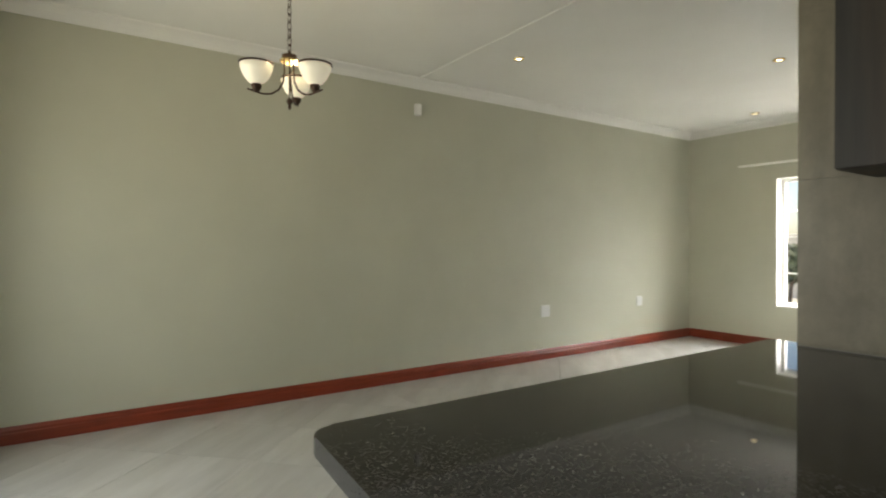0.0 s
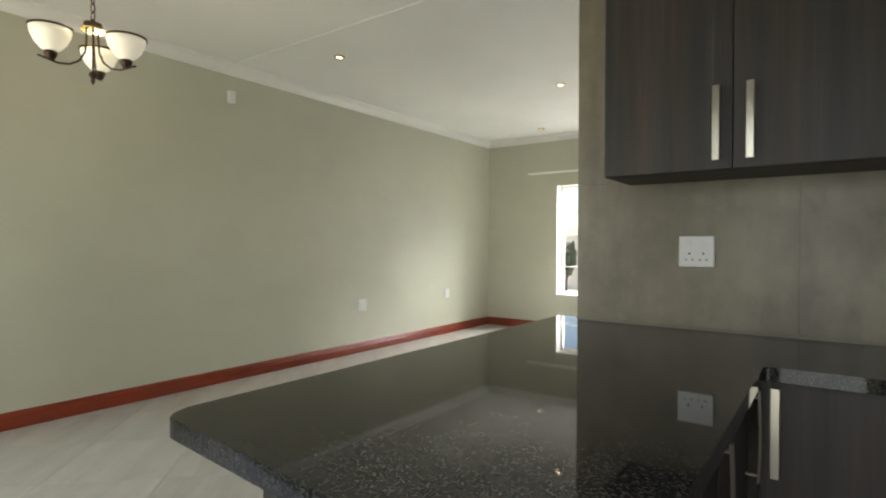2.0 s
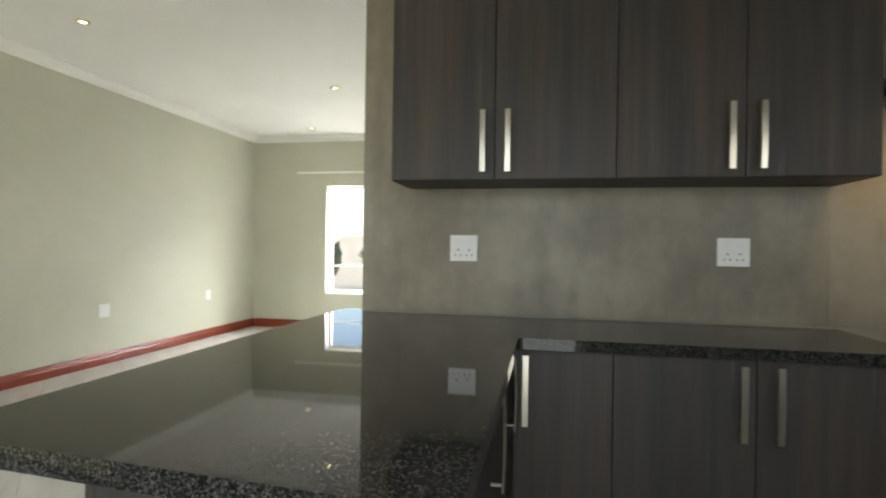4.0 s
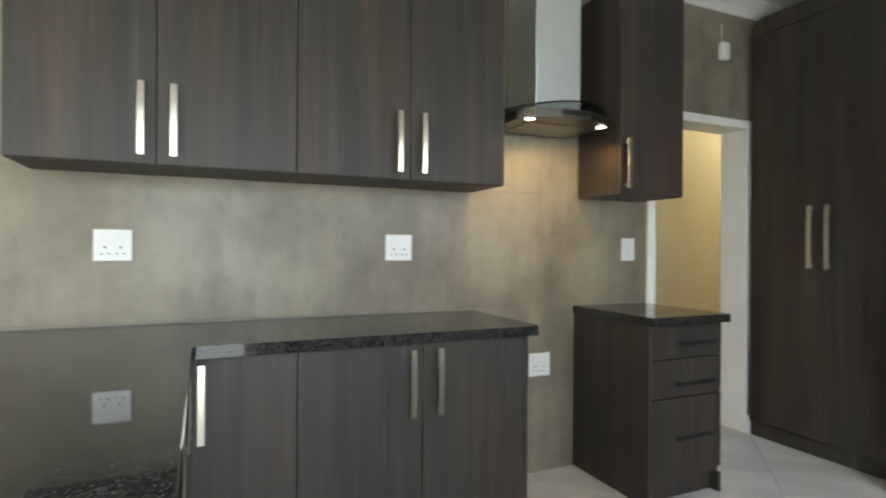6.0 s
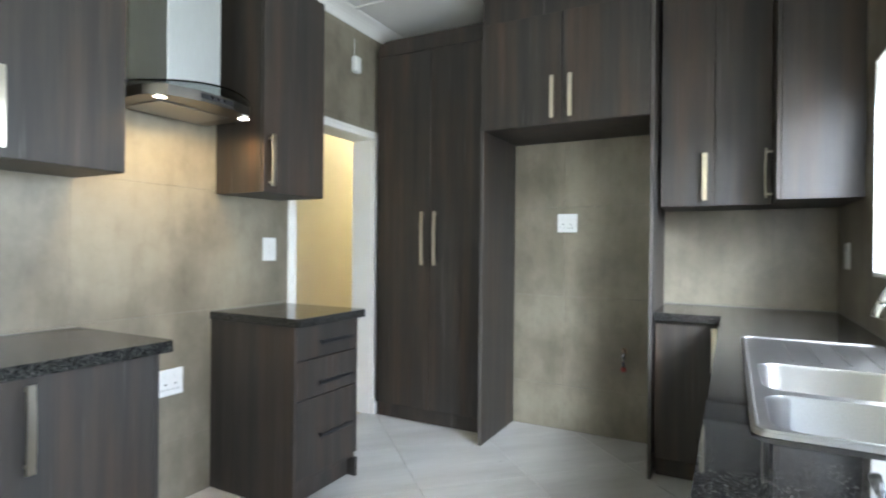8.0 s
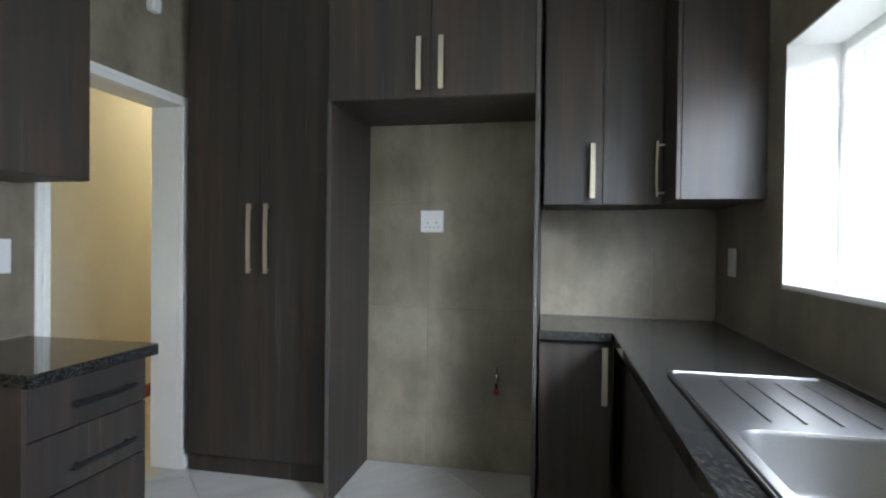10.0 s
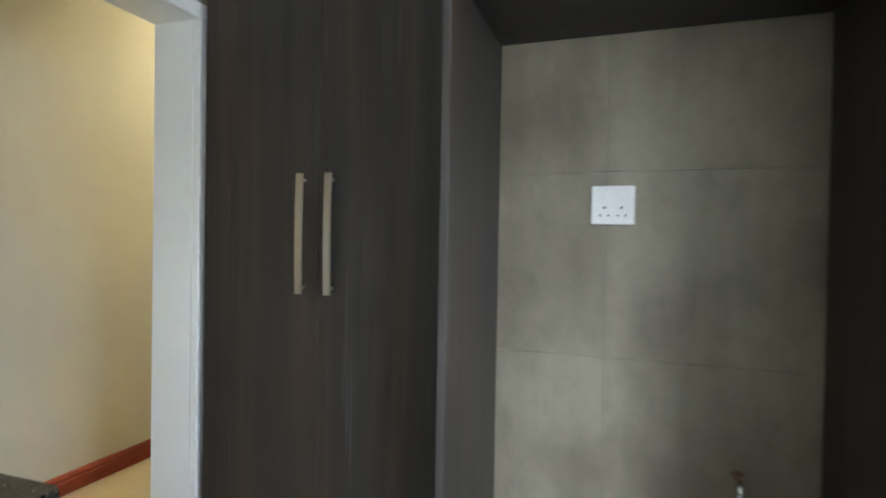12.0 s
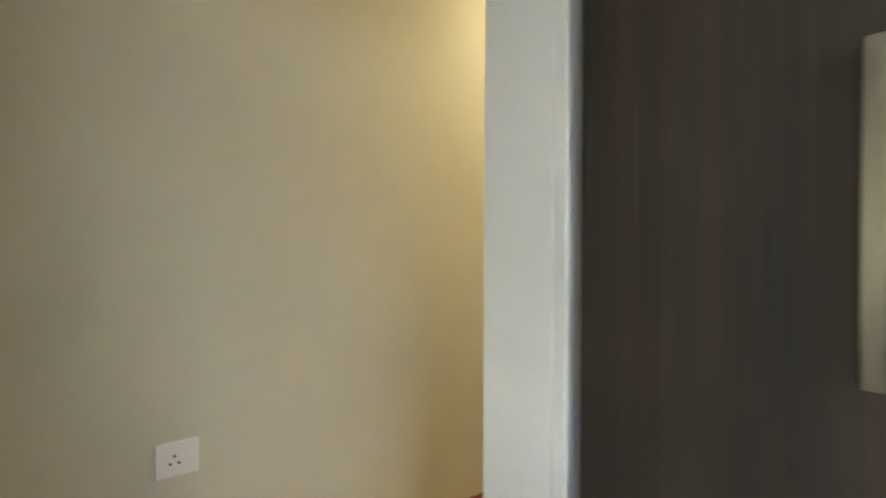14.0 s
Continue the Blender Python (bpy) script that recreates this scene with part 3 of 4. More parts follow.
# drawer unit
dr = thing("drawer_unit", pose(1.945, BF, 0), "charcoal three-drawer base unit beside the doorway", "drawer unit")
W = 0.478
part("body", box(0.018, W, 0.0195, YA - BF, 0.10, 0.848, 0.001), M_LAM, dr)
part("end_panel", box(0.0, 0.018, -0.002, YA - BF, 0.001, 0.848, 0.001), M_LAM, dr)
part("kick_board", box(0.018, W, 0.05, 0.066, 0.001, 0.10), M_LAM, dr)
part("end_panel", box(W - 0.018, W, 0.0, 0.0495, 0.001, 0.0985), M_LAM, dr)
for z0, z1, hz in ((0.685, 0.844, 0.760), (0.500, 0.683, 0.567), (0.130, 0.498, 0.310)):
    d = cab_door(dr, 0.020, W - 0.002, z0, z1, "drawer")
    bm = box(0.155, 0.405, -0.030, -0.022, hz - 0.010, hz + 0.010, 0.003)
    for hx in (0.18, 0.38):
        add_cyl(bm, (hx, 0.001, hz), (hx, -0.024, hz), 0.006, seg=10)
    part("handle", bm, M_BLACK, d, "dark bar handle")


# ---- granite tops ----
def fillet(points, radii, seg=6):
    """Rounds the corners of an outline."""
    out = []
    k = len(points)
    for i in range(k):
        p, a, b = Vector(points[i]), Vector(points[i - 1]), Vector(points[(i + 1) % k])
        r = radii[i]
        if r <= 0:
            out.append(tuple(p))
            continue
        u, v = (a - p).normalized(), (b - p).normalized()
        for j in range(seg + 1):
            f = j / seg
            q = p + u * r * (1 - f) ** 2 + v * r * f ** 2
            out.append(tuple(q))
    return out


outline = fillet([(0.027, 0.826), (0.027, 2.124), (1.317, 2.128), (1.317, YA - 0.001), (XA - 0.002, YA - 0.001), (XA - 0.002, 2.81), (-0.894, 2.81), (-0.894, 0.903)], [0.02, 0.012, 0.02, 0, 0, 0, 0.03, 0.055])
solid("worktop", extrude_outline(bmesh.new(), outline, 0.850, 0.890, 0.007, 4), M_GRAN, "polished dark speckled granite worktop and breakfast bar", "worktop")
solid("worktop", extrude_outline(bmesh.new(), fillet([(1.937, 2.134), (2.444, 2.134), (2.444, YA - 0.001), (1.937, YA - 0.001)], [0.012, 0.012, 0, 0]), 0.850, 0.890, 0.007, 4), M_GRAN, "small polished dark granite top on the drawer unit", "worktop")

# sealant beads where the granite meets the tiles
M_SEAL = plain("pale_sealant", (0.25, 0.235, 0.20), 0.5)
for nm, b6 in (("sealant_bead", (XA, 1.306, YA - 0.006, YA - 0.0005, 0.8903, 0.895)), ("sealant_bead", (1.937, 2.435, YA - 0.006, YA - 0.0005, 0.8903, 0.895)), ("sealant_bead", (XB - 0.006, XB - 0.0005, YC + 0.006, 0.774, 0.8903, 0.895)), ("sealant_bead", (0.50, XB, YC + 0.0005, YC + 0.006, 0.8903, 0.895))):
    solid(nm, box(*b6, 0.001), M_SEAL, "pale sealant bead between granite and tiles", "trim", "structure")

# sink counter: outline with a hole for the sink
SK = (1.215, 2.42, -0.045, 0.378)
CX0 = 0.50
CF = 0.458
bm = bmesh.new()
out = fillet([(CX0, CF), (CX0, YC + 0.001), (XB - 0.001, YC + 0.001), (XB - 0.001, 0.773), (3.135, 0.773), (3.135, CF)], [0.02, 0, 0, 0, 0.0, 0.012])
h = [(SK[0] + 0.02, SK[2] + 0.02), (SK[1] - 0.02, SK[2] + 0.02), (SK[1] - 0.02, SK[3] - 0.02), (SK[0] + 0.02, SK[3] - 0.02)]
for z in (0.890, 0.850):
    ov = [bm.verts.new((x, y, z)) for x, y in out]
    hv = [bm.verts.new((x, y, z)) for x, y in h]
    edges = [bm.edges.new((ov[i], ov[(i + 1) % len(ov)])) for i in range(len(ov))] + [bm.edges.new((hv[i], hv[(i + 1) % 4])) for i in range(4)]
    bmesh.ops.triangle_fill(bm, edges=edges, use_beauty=True)
    if z == 0.890:
        top_o, top_h = ov, hv
    else:
        for ring, low in ((top_o, ov), (top_h, hv)):
            for i in range(len(ring)):
                j = (i + 1) % len(ring)
                bm.faces.new((low[i], low[j], ring[j], ring[i]))
solid("worktop", bm, M_GRAN, "polished dark speckled granite sink counter running into the corner", "worktop")

cu = thing("base_cabinet", pose(XB - 0.02, CF - 0.045, 0, 0, 0, 180), "charcoal wood-grain base cabinets under the sink counter", "cabinet", "base units")
CW = XB - 0.02 - CX0 - 0.02
part("body", box(0, XB - 0.02 - SK[1] - 0.03, 0.0195, CF - 0.045 - YC, 0.10, 0.848), M_LAM, cu)
part("body", box(XB - 0.02 - SK[0] + 0.03, CW, 0.0195, CF - 0.045 - YC, 0.10, 0.848), M_LAM, cu)
part("rail", box(XB - 0.02 - SK[1] - 0.03, XB - 0.02 - SK[0] + 0.03, 0.0195, 0.03, 0.10, 0.848), M_LAM, cu)
part("kick_board", box(0.6, CW, 0.06, 0.076, 0.001, 0.10), M_LAM, cu)
xs = [0.60, 1.06, 1.52, 1.98, 2.44, CW]
for i in range(5):
    cab_door(cu, xs[i], xs[i + 1], 0.11, 0.854)
bu = base_unit(pose(3.17, 0.773, 0, 0, 0, -90), 0.322, XB - 3.17, [(0.0, 0.318, 0.285)], "charcoal wood-grain corner base cabinet beside the fridge niche")

# ---- tall cupboard, niche panels and bridging cabinet ----
TF = 3.31
tall = thing("tall_cupboard", pose(TF, 2.677, 0, 0, 0, -90), "tall charcoal wood-grain two-door pantry cupboard beside the doorway", "cupboard")
TW = 2.677 - 1.787
carcass(tall, 0, TW, XB - TF, 0.10, 2.60)
part("kick_board", box(0.0, TW, 0.03, 0.046, 0.001, 0.10), M_LAM, tall)
for a, b, hx in ((0, 0.437, 0.387), (0.437, TW, 0.486)):
    d = cab_door(tall, a, b, 0.104, 2.58)
    bow_handle(d, hx, 1.10, 1.466)
bm = bmesh.new()
pts = [(0, 2.582)] + [(0.085 - 0.085 * math.cos(radians(a)), 2.605 + 0.085 * math.sin(radians(a))) for a in range(0, 91, 15)] + [(TW, 2.69), (TW, 2.582)]
fr = [bm.verts.new((x, -0.002, z)) for x, z in pts]
bk = [bm.verts.new((x, 0.018, z)) for x, z in pts]
bm.faces.new(fr[::-1])
bm.faces.new(bk)
for i in range(len(pts)):
    j = (i + 1) % len(pts)
    bm.faces.new((fr[i], fr[j], bk[j], bk[i]))
part("top_filler", bm, M_LAM, tall)
part("top_board", box(0.10, TW, 0.02, XB - TF, 2.602, 2.688), M_LAM, tall)

NF = 3.135
def niche_panel(y0, y1, z1, label):
    """Upright laminate board with a glued edge band on its front edge."""
    p = solid("niche_side_panel", box(NF, XB - 0.001, y0, y1, 0.001, z1, 0.001), M_LAM, label, "panel", group="niche panels")
    part("edge_band", box(NF - 0.0014, NF - 0.0001, y0 + 0.0004, y1 - 0.0004, 0.002, z1 - 0.001, 0.0004), M_BAND, p, "paler glued edge band")
    return p


M_BAND = plain("edge_band_laminate", (0.085, 0.078, 0.070), 0.45)
niche_panel(1.764, 1.786, 1.938, "charcoal laminate side panel of the fridge niche")
niche_panel(0.782, 0.800, ZC - 0.003, "full-height charcoal laminate side panel of the fridge niche")
bridge = thing("bridging_cabinet", pose(3.130, 1.780, 0, 0, 0, -90), "charcoal wood-grain bridging cabinet above the empty fridge niche", "cabinet")
BW = 1.780 - 0.802
carcass(bridge, 0, BW, XB - 3.130, 1.940, 2.60)
for a, b, hx in ((0, 0.502, 0.451), (0.502, BW, 0.555)):
    d = cab_door(bridge, a, b, 1.940, 2.583)
    bow_handle(d, hx, 1.970, 2.211)
part("top_filler", box(0, BW, 0.012, 0.030, 2.586, ZC - 0.003, 0.001), M_LAM, bridge)

# water point in the niche
M_REDCAP = plain("red_plastic", (0.30, 0.03, 0.02), 0.45)
valve = thing("water_valve", pose(XB, 1.013, 0.570, 0, 0, -90), "tarnished water valve with a red cap on the niche wall", "valve")
part("pipe", add_tube(bmesh.new(), [(0, 0.0, 0.0)] + [(0, -0.02 - 0.022 * math.sin(radians(a)), 0.022 * (1 - abs(math.cos(radians(a)))) if a < 90 else 0.022 * math.cos(radians(a - 90)) - 0.0) for a in (0, 30, 60, 90, 120, 150)] + [(0, -0.034, -0.02)], 0.009, 10), M_COPPER, valve, smooth=True)
part("wall_flange", add_cyl(bmesh.new(), (0, 0.001, 0), (0, -0.006, 0), 0.020, seg=20), M_COPPER, valve)
part("tap_body", add_cyl(bmesh.new(), (0, -0.034, -0.012), (0, -0.034, -0.065), 0.013, 0.011, 14), M_CHROME, valve, "dull chrome valve body", True)
part("hose_nut", add_cyl(bmesh.new(), (0, -0.034, -0.066), (0, -0.034, -0.098), 0.010, 0.009, 6), M_CHROME, valve)
part("stop_cap", add_lathe(bmesh.new(), [(0.001, -0.128), (0.014, -0.126), (0.016, -0.108), (0.011, -0.099), (0.001, -0.099)], (0, -0.034, 0), 16), M_REDCAP, valve, "red plastic stop cap", True)

# ---- extractor hood ----
hood = thing("extractor_hood", pose(1.632, YA, 1.818), "curved smoked-glass extractor hood with satin steel chimney", "extractor hood")
bm = bmesh.new()
cols = 20
top, low = [], []
for i in range(cols + 1):
    u = -0.30 + 0.60 * i / cols
    front = -0.30 - 0.165 * (1 - (u / 0.30) ** 2)
    sag = -0.026 * (u / 0.30) ** 2
    top.append([bm.verts.new((u, y, 0.058 + sag)) for y in (-0.012, front)])
    low.append([bm.verts.new((u, y, 0.051 + sag)) for y in (-0.012, front)])
for i in range(cols):
    bm.faces.new((top[i][0], top[i][1], top[i + 1][1], top[i + 1][0]))
    bm.faces.new((low[i][0], low[i + 1][0], low[i + 1][1], low[i][1]))
    bm.faces.new((top[i][1], low[i][1], low[i + 1][1], top[i + 1][1]))
    bm.faces.new((top[i][0], top[i + 1][0], low[i + 1][0], low[i][0]))
bm.faces.new((top[0][0], low[0][0], low[0][1], top[0][1]))
bm.faces.new((top[-1][0], top[-1][1], low[-1][1], low[-1][0]))
part("glass_canopy", bm, M_SMOKE, hood, "curved smoked glass canopy")
bm = bmesh.new()
body = [(-0.25, -0.03), (0.25, -0.03), (0.25, -0.30), (0.20, -0.385), (0.08, -0.42), (-0.08, -0.42), (-0.20, -0.385), (-0.25, -0.30)]
extrude_outline(bm, body, -0.012, 0.030)
part("body", bm, M_DSTEEL, hood, "flat steel hood body")
part("filter", box(-0.17, 0.17, -0.29, -0.05, -0.017, -0.0125, 0.001), M_STEEL, hood, "aluminium grease filter")
part("control_panel", box(-0.08, 0.08, -0.4225, -0.418, 0.002, 0.022, 0.001), M_BLACK, hood)
for bx in (-0.03, 0.0, 0.03):
    part("button", add_cyl(bmesh.new(), (bx, -0.422, 0.012), (bx, -0.427, 0.012), 0.006, seg=12), M_CHROME, hood)
for lx in (-0.205, 0.205):
    lamp = part("lamp_ring", add_lathe(bmesh.new(), [(0.030, -0.013), (0.030, -0.018), (0.024, -0.018), (0.024, -0.013)], (lx, -0.345, 0), 24, True), M_CHROME, hood)
    part("lamp_lens", add_cyl(bmesh.new(), (lx, -0.345, -0.0125), (lx, -0.345, -0.0165), 0.0235, seg=24), M_HBULB, lamp, "lit round hood lamp")
part("chimney", box(-0.13, 0.13, -0.28, -0.012, 0.062, 0.99, 0.003), M_CHIM, hood, "satin steel chimney")

# ---- sink and tap ----
sink = thing("sink", pose(0, 0, 0.890), "inset stainless steel double-bowl sink with drainer", "sink")
BOWLS = [(1.250, 1.535, 0.0, 0.345), (1.575, 1.925, 0.0, 0.345)]
bm = bmesh.new()
rim = rounded_rect(SK[0], SK[1], SK[2], SK[3], 0.03)
ov = [bm.verts.new((x, y, 0.008)) for x, y in rim]
edges = [bm.edges.new((ov[i], ov[(i + 1) % len(ov)])) for i in range(len(ov))]
lips = []
for a, b, c, d in BOWLS:
    hv = [bm.verts.new((x, y, 0.006)) for x, y in rounded_rect(a, b, c, d, 0.06)]
    lips.append(hv)
    edges += [bm.edges.new((hv[i], hv[(i + 1) % len(hv)])) for i in range(len(hv))]
bmesh.ops.triangle_fill(bm, edges=edges, use_beauty=True)
lowrim = [bm.verts.new((x + (0.004 if x > 1.7 else -0.004), y, 0.001)) for x, y in rim]
for i in range(len(ov)):
    j = (i + 1) % len(ov)
    bm.faces.new((ov[i], lowrim[i], lowrim[j], ov[j]))
part("rim", bm, M_STEEL, sink)
for (a, b, c, d) in BOWLS:
    bm = bmesh.new()
    rings = []
    for inset, z, r in ((0.0, 0.006, 0.06), (0.004, -0.004, 0.058), (0.010, -0.11, 0.055), (0.030, -0.14, 0.06), (0.10, -0.148, 0.04)):
        rings.append([bm.verts.new((x, y, z)) for x, y in rounded_rect(a + inset, b - inset, c + inset, d - inset, r)])
    for p, q in zip(rings, rings[1:]):
        for i in range(len(p)):
            j = (i + 1) % len(p)
            bm.faces.new((p[i], p[j], q[j], q[i]))
    bm.faces.new(rings[-1])
    bowl = part("bowl", bm, M_STEEL, sink, smooth=True)
    part("drain", add_lathe(bmesh.new(), [(0.035, -0.146), (0.030, -0.1445), (0.012, -0.146), (0.001, -0.147)], ((a + b) / 2, (c + d) / 2, 0), 20), M_CHROME, bowl)
for i in range(4):
    yy = 0.04 + i * 0.07
    part("drainer_rib", add_tube(bmesh.new(), [(1.98, yy, 0.0080), (2.34, yy, 0.0080)], 0.003, 6), M_STEEL, sink)
part("raised_edge", add_tube(bmesh.new(), [(x, y, 0.008) for x, y in rounded_rect(SK[0] + 0.008, SK[1] - 0.008, SK[2] + 0.008, SK[3] - 0.008, 0.026)] + [(SK[1] - 0.008, SK[3] - 0.034, 0.008)], 0.005, 6), M_STEEL, sink)
tap = thing("kitchen_tap", pose(1.735, -0.058, 0.894, 0, 0, 25), "chrome gooseneck mixer tap turned over the sink", "tap")
part("base", add_lathe(bmesh.new(), [(0.001, 0.0), (0.028, 0.0), (0.027, 0.008), (0.021, 0.014), (0.020, 0.058), (0.015, 0.066), (0.001, 0.067)], (0, 0, 0), 24), M_CHROME, tap, smooth=True)
pts = [(0, 0, 0.06), (0, 0, 0.17)] + [(0, 0.095 - 0.095 * math.cos(radians(a)), 0.175 + 0.095 * math.sin(radians(a))) for a in range(0, 166, 11)]
part("spout", add_tube(bmesh.new(), pts, 0.011, 12), M_CHROME, tap, smooth=True)
part("nozzle", add_cyl(bmesh.new(), (0, 0.185, 0.206), (0, 0.194, 0.178), 0.0125, 0.0135, 16), M_CHROME, tap)
part("lever", add_tube(bmesh.new(), [(0.013, -0.012, 0.045), (0.055, -0.050, 0.055), (0.095, -0.088, 0.058)], 0.006, 8), M_CHROME, tap, smooth=True)


# ---- sockets and switches ----
def socket_double(m, w=0.132, h=0.124, label="white square double wall socket on grey tiles"):
    s = thing("wall_socket", m, label, "wall socket", "wall sockets")
    part("plate", box(-w / 2, w / 2, -0.011, 0.0, -h / 2, h / 2, 0.004, 2), M_WHITEP, s)
    for sx in (-0.026, 0.026):
        bm = bmesh.new()
        add_cyl(bm, (sx, -0.0105, -0.008), (sx, -0.0118, -0.008), 0.0042, seg=12)
        for dx in (-0.012, 0.012):
            add_cyl(bm, (sx + dx, -0.0105, -0.033), (sx + dx, -0.0118, -0.033), 0.0035, seg=12)
        part("pin_holes", bm, M_HOLE, s)
        part("rocker", box(sx - 0.010, sx + 0.010, -0.0135, -0.0105, 0.022, 0.042, 0.0015), M_WHITEP, s)
    return s


first = socket_double(pose(-0.266, YA, 1.205))
for px, pz in ((0.911, 1.204), (1.716, 0.580)):
    copy_thing(first, pose(px, YA, pz))
copy_thing(first, pose(XB, 1.390, 1.392, 0, 0, -90))


def switch(m, w=0.095, h=0.13, label="white wall switch plate", rockers=2):
    s = thing("light_switch", m, label, "switch")
    part("plate", box(-w / 2, w / 2, -0.011, 0.0, -h / 2, h / 2, 0.004, 2), M_WHITEP, s)
    for i in range(rockers):
        zc = (i - (rockers - 1) / 2) * 0.03
        part("rocker", box(-0.011, 0.011, -0.015, -0.0105, zc - 0.011, zc + 0.011, 0.002), M_WHITEP, s)
    return s


switch(pose(2.325, YA, 1.203), label="white switch plate on the tiles beside the doorway")
switch(pose(3.421, YC, 1.198, 0, 0, 180), label="white isolator plate on the window wall tiles")
hs = thing("wall_socket", pose(3.008, YH, 0.589), "white single wall socket low on the cream hall wall", "wall socket")
part("plate", box(-0.062, 0.062, -0.011, 0, -0.053, 0.053, 0.004, 2), M_WHITEP, hs)
bm = bmesh.new()
for dx, dz2 in ((-0.008, 0.010), (-0.020, -0.012), (0.004, -0.012)):
    add_cyl(bm, (dx, -0.0105, dz2), (dx, -0.0118, dz2), 0.0045, seg=12)
part("pin_holes", bm, M_HOLE, hs)
part("rocker", box(0.024, 0.042, -0.0135, -0.0105, -0.004, 0.016, 0.0015), M_WHITEP, hs)
ls = thing("wall_socket", pose(XW, 4.825, 0.534, 0, 0, 90), "white double wall socket low on the living room wall", "wall socket", "living room sockets")
part("plate", box(-0.065, 0.065, -0.011, 0, -0.065, 0.065, 0.004, 2), M_WHITEP, ls)
for z in (-0.03, 0.03):
    part("rocker", box(-0.045, 0.045, -0.014, -0.0105, z - 0.014, z + 0.014, 0.003), M_WHITEP, ls)
l2 = thing("wall_socket", pose(XW, 6.493, 0.555, 0, 0, 90), "small white aerial outlet on the living room wall", "wall socket", "living room sockets")
part("plate", box(-0.055, 0.055, -0.010, 0, -0.062, 0.062, 0.004, 2), M_WHITEP, l2)


def sensor_unit(m, label):
    s = thing("alarm_sensor", m, label, "sensor", "alarm sensors")
    part("case", box(-0.032, 0.032, -0.045, 0, -0.055, 0.055, 0.012, 3), M_WHITEP, s, smooth=False)
    part("lens", box(-0.022, 0.022, -0.049, -0.044, -0.035, 0.005, 0.002, 2), M_WHITEP, s)
    return s


ms = sensor_unit(pose(3.09, YA, 2.474), "white alarm sensor with its cable high on the tiled wall")
part("cable", add_tube(bmesh.new(), [(0.002, -0.004, 0.05), (0.0, -0.004, 0.11), (0.003, -0.004, 0.18)], 0.003, 6), M_WHITEP, ms)
sensor_unit(pose(XW, 3.155, 2.534, 0, 0, 90), "white alarm sensor high on the sage-grey wall")

# curtain rail over the living window
rail = thing("curtain_rail", pose(-2.17, YN, 2.275), "white curtain track above the living room window", "curtain rail")
part("track", box(-1.33, 1.33, -0.055, -0.030, -0.013, 0.013, 0.003), M_TRIM, rail)
for bx in (-1.2, 0.0, 1.2):
    part("bracket", box(bx - 0.01, bx + 0.01, -0.032, 0, -0.01, 0.015, 0.002), M_TRIM, rail)


# ---- lamps ----
def downlight(x, y):
    d = thing("downlight", pose(x, y, ZC), "lit recessed downlight with a brass ring in the ceiling", "downlight", "ceiling downlights")
    part("ring", add_lathe(bmesh.new(), [(0.048, 0.0), (0.046, -0.007), (0.036, -0.011), (0.027, -0.010), (0.024, -0.001), (0.024, 0.0)], (0, 0, 0), 28), M_BRASS, d, "brass trim ring", True)
    part("lamp_lens", add_lathe(bmesh.new(), [(0.0235, -0.0015), (0.016, -0.006), (0.001, -0.0085)], (0, 0, 0), 24), M_BULB, d, "lit lamp", True)
    spot_lamp("downlight_beam", (x, y, ZC - 0.015), (x, y, 0), 0.75, (1.0, 0.86, 0.66), 100)
    return d


# The last downlight is out of view, added to the three located ones.
for x, y in ((-3.226, 3.557), (-2.030, 5.379), (-3.075, 7.114), (-1.0, 7.0)):
    downlight(x, y)

CH = Vector((-2.36, 1.345, 2.152))
chan = thing("chandelier", Matrix.Translation(CH), "dark bronze three-arm chandelier with lit frosted glass bowls on a chain", "chandelier")
part("ceiling_canopy", add_lathe(bmesh.new(), [(0.001, ZC - CH.z - 0.04), (0.03, ZC - CH.z - 0.035), (0.06, ZC - CH.z - 0.012), (0.062, ZC - CH.z)], (0, 0, 0), 28), M_BRONZE, chan, smooth=True)
bm = bmesh.new()
zz, i = 0.02, 0
while zz < ZC - CH.z - 0.04:
    m = Matrix.Translation((0, 0, zz + 0.014)) @ pose(0, 0, 0, 0, 0, 90 * (i % 2) + 20)
    pts = [m @ Vector((0.0095 * math.cos(a), 0, 0.022 * math.sin(a))) for a in [math.tau * k / 10 for k in range(11)]]
    add_tube(bm, pts, 0.0026, 6)
    zz += 0.036
    i += 1
part("chain", bm, M_BRONZE, chan, "bronze link chain")
part("hub", add_lathe(bmesh.new(), [(0.001, 0.025), (0.008, 0.022), (0.010, 0.008), (0.034, 0.004), (0.036, -0.018), (0.001, -0.020)], (0, 0, 0), 28), M_BRONZE, chan, smooth=False)
part("hub_plate", add_lathe(bmesh.new(), [(0.001, -0.020), (0.046, -0.021), (0.046, -0.026), (0.001, -0.027)], (0, 0, 0), 28), M_BRASS, chan, "brass plate under the hub")
part("stem", add_tube(bmesh.new(), [(0, 0, -0.02), (0, 0, -0.21)], 0.004, 8), M_BRONZE, chan)
part("finial", add_lathe(bmesh.new(), [(0.001, -0.20), (0.012, -0.203), (0.016, -0.215), (0.006, -0.232), (0.009, -0.24), (0.001, -0.256)], (0, 0, 0), 16), M_BRONZE, chan, smooth=True)
base_angle = math.atan2(0.334, -0.943) - radians(11)
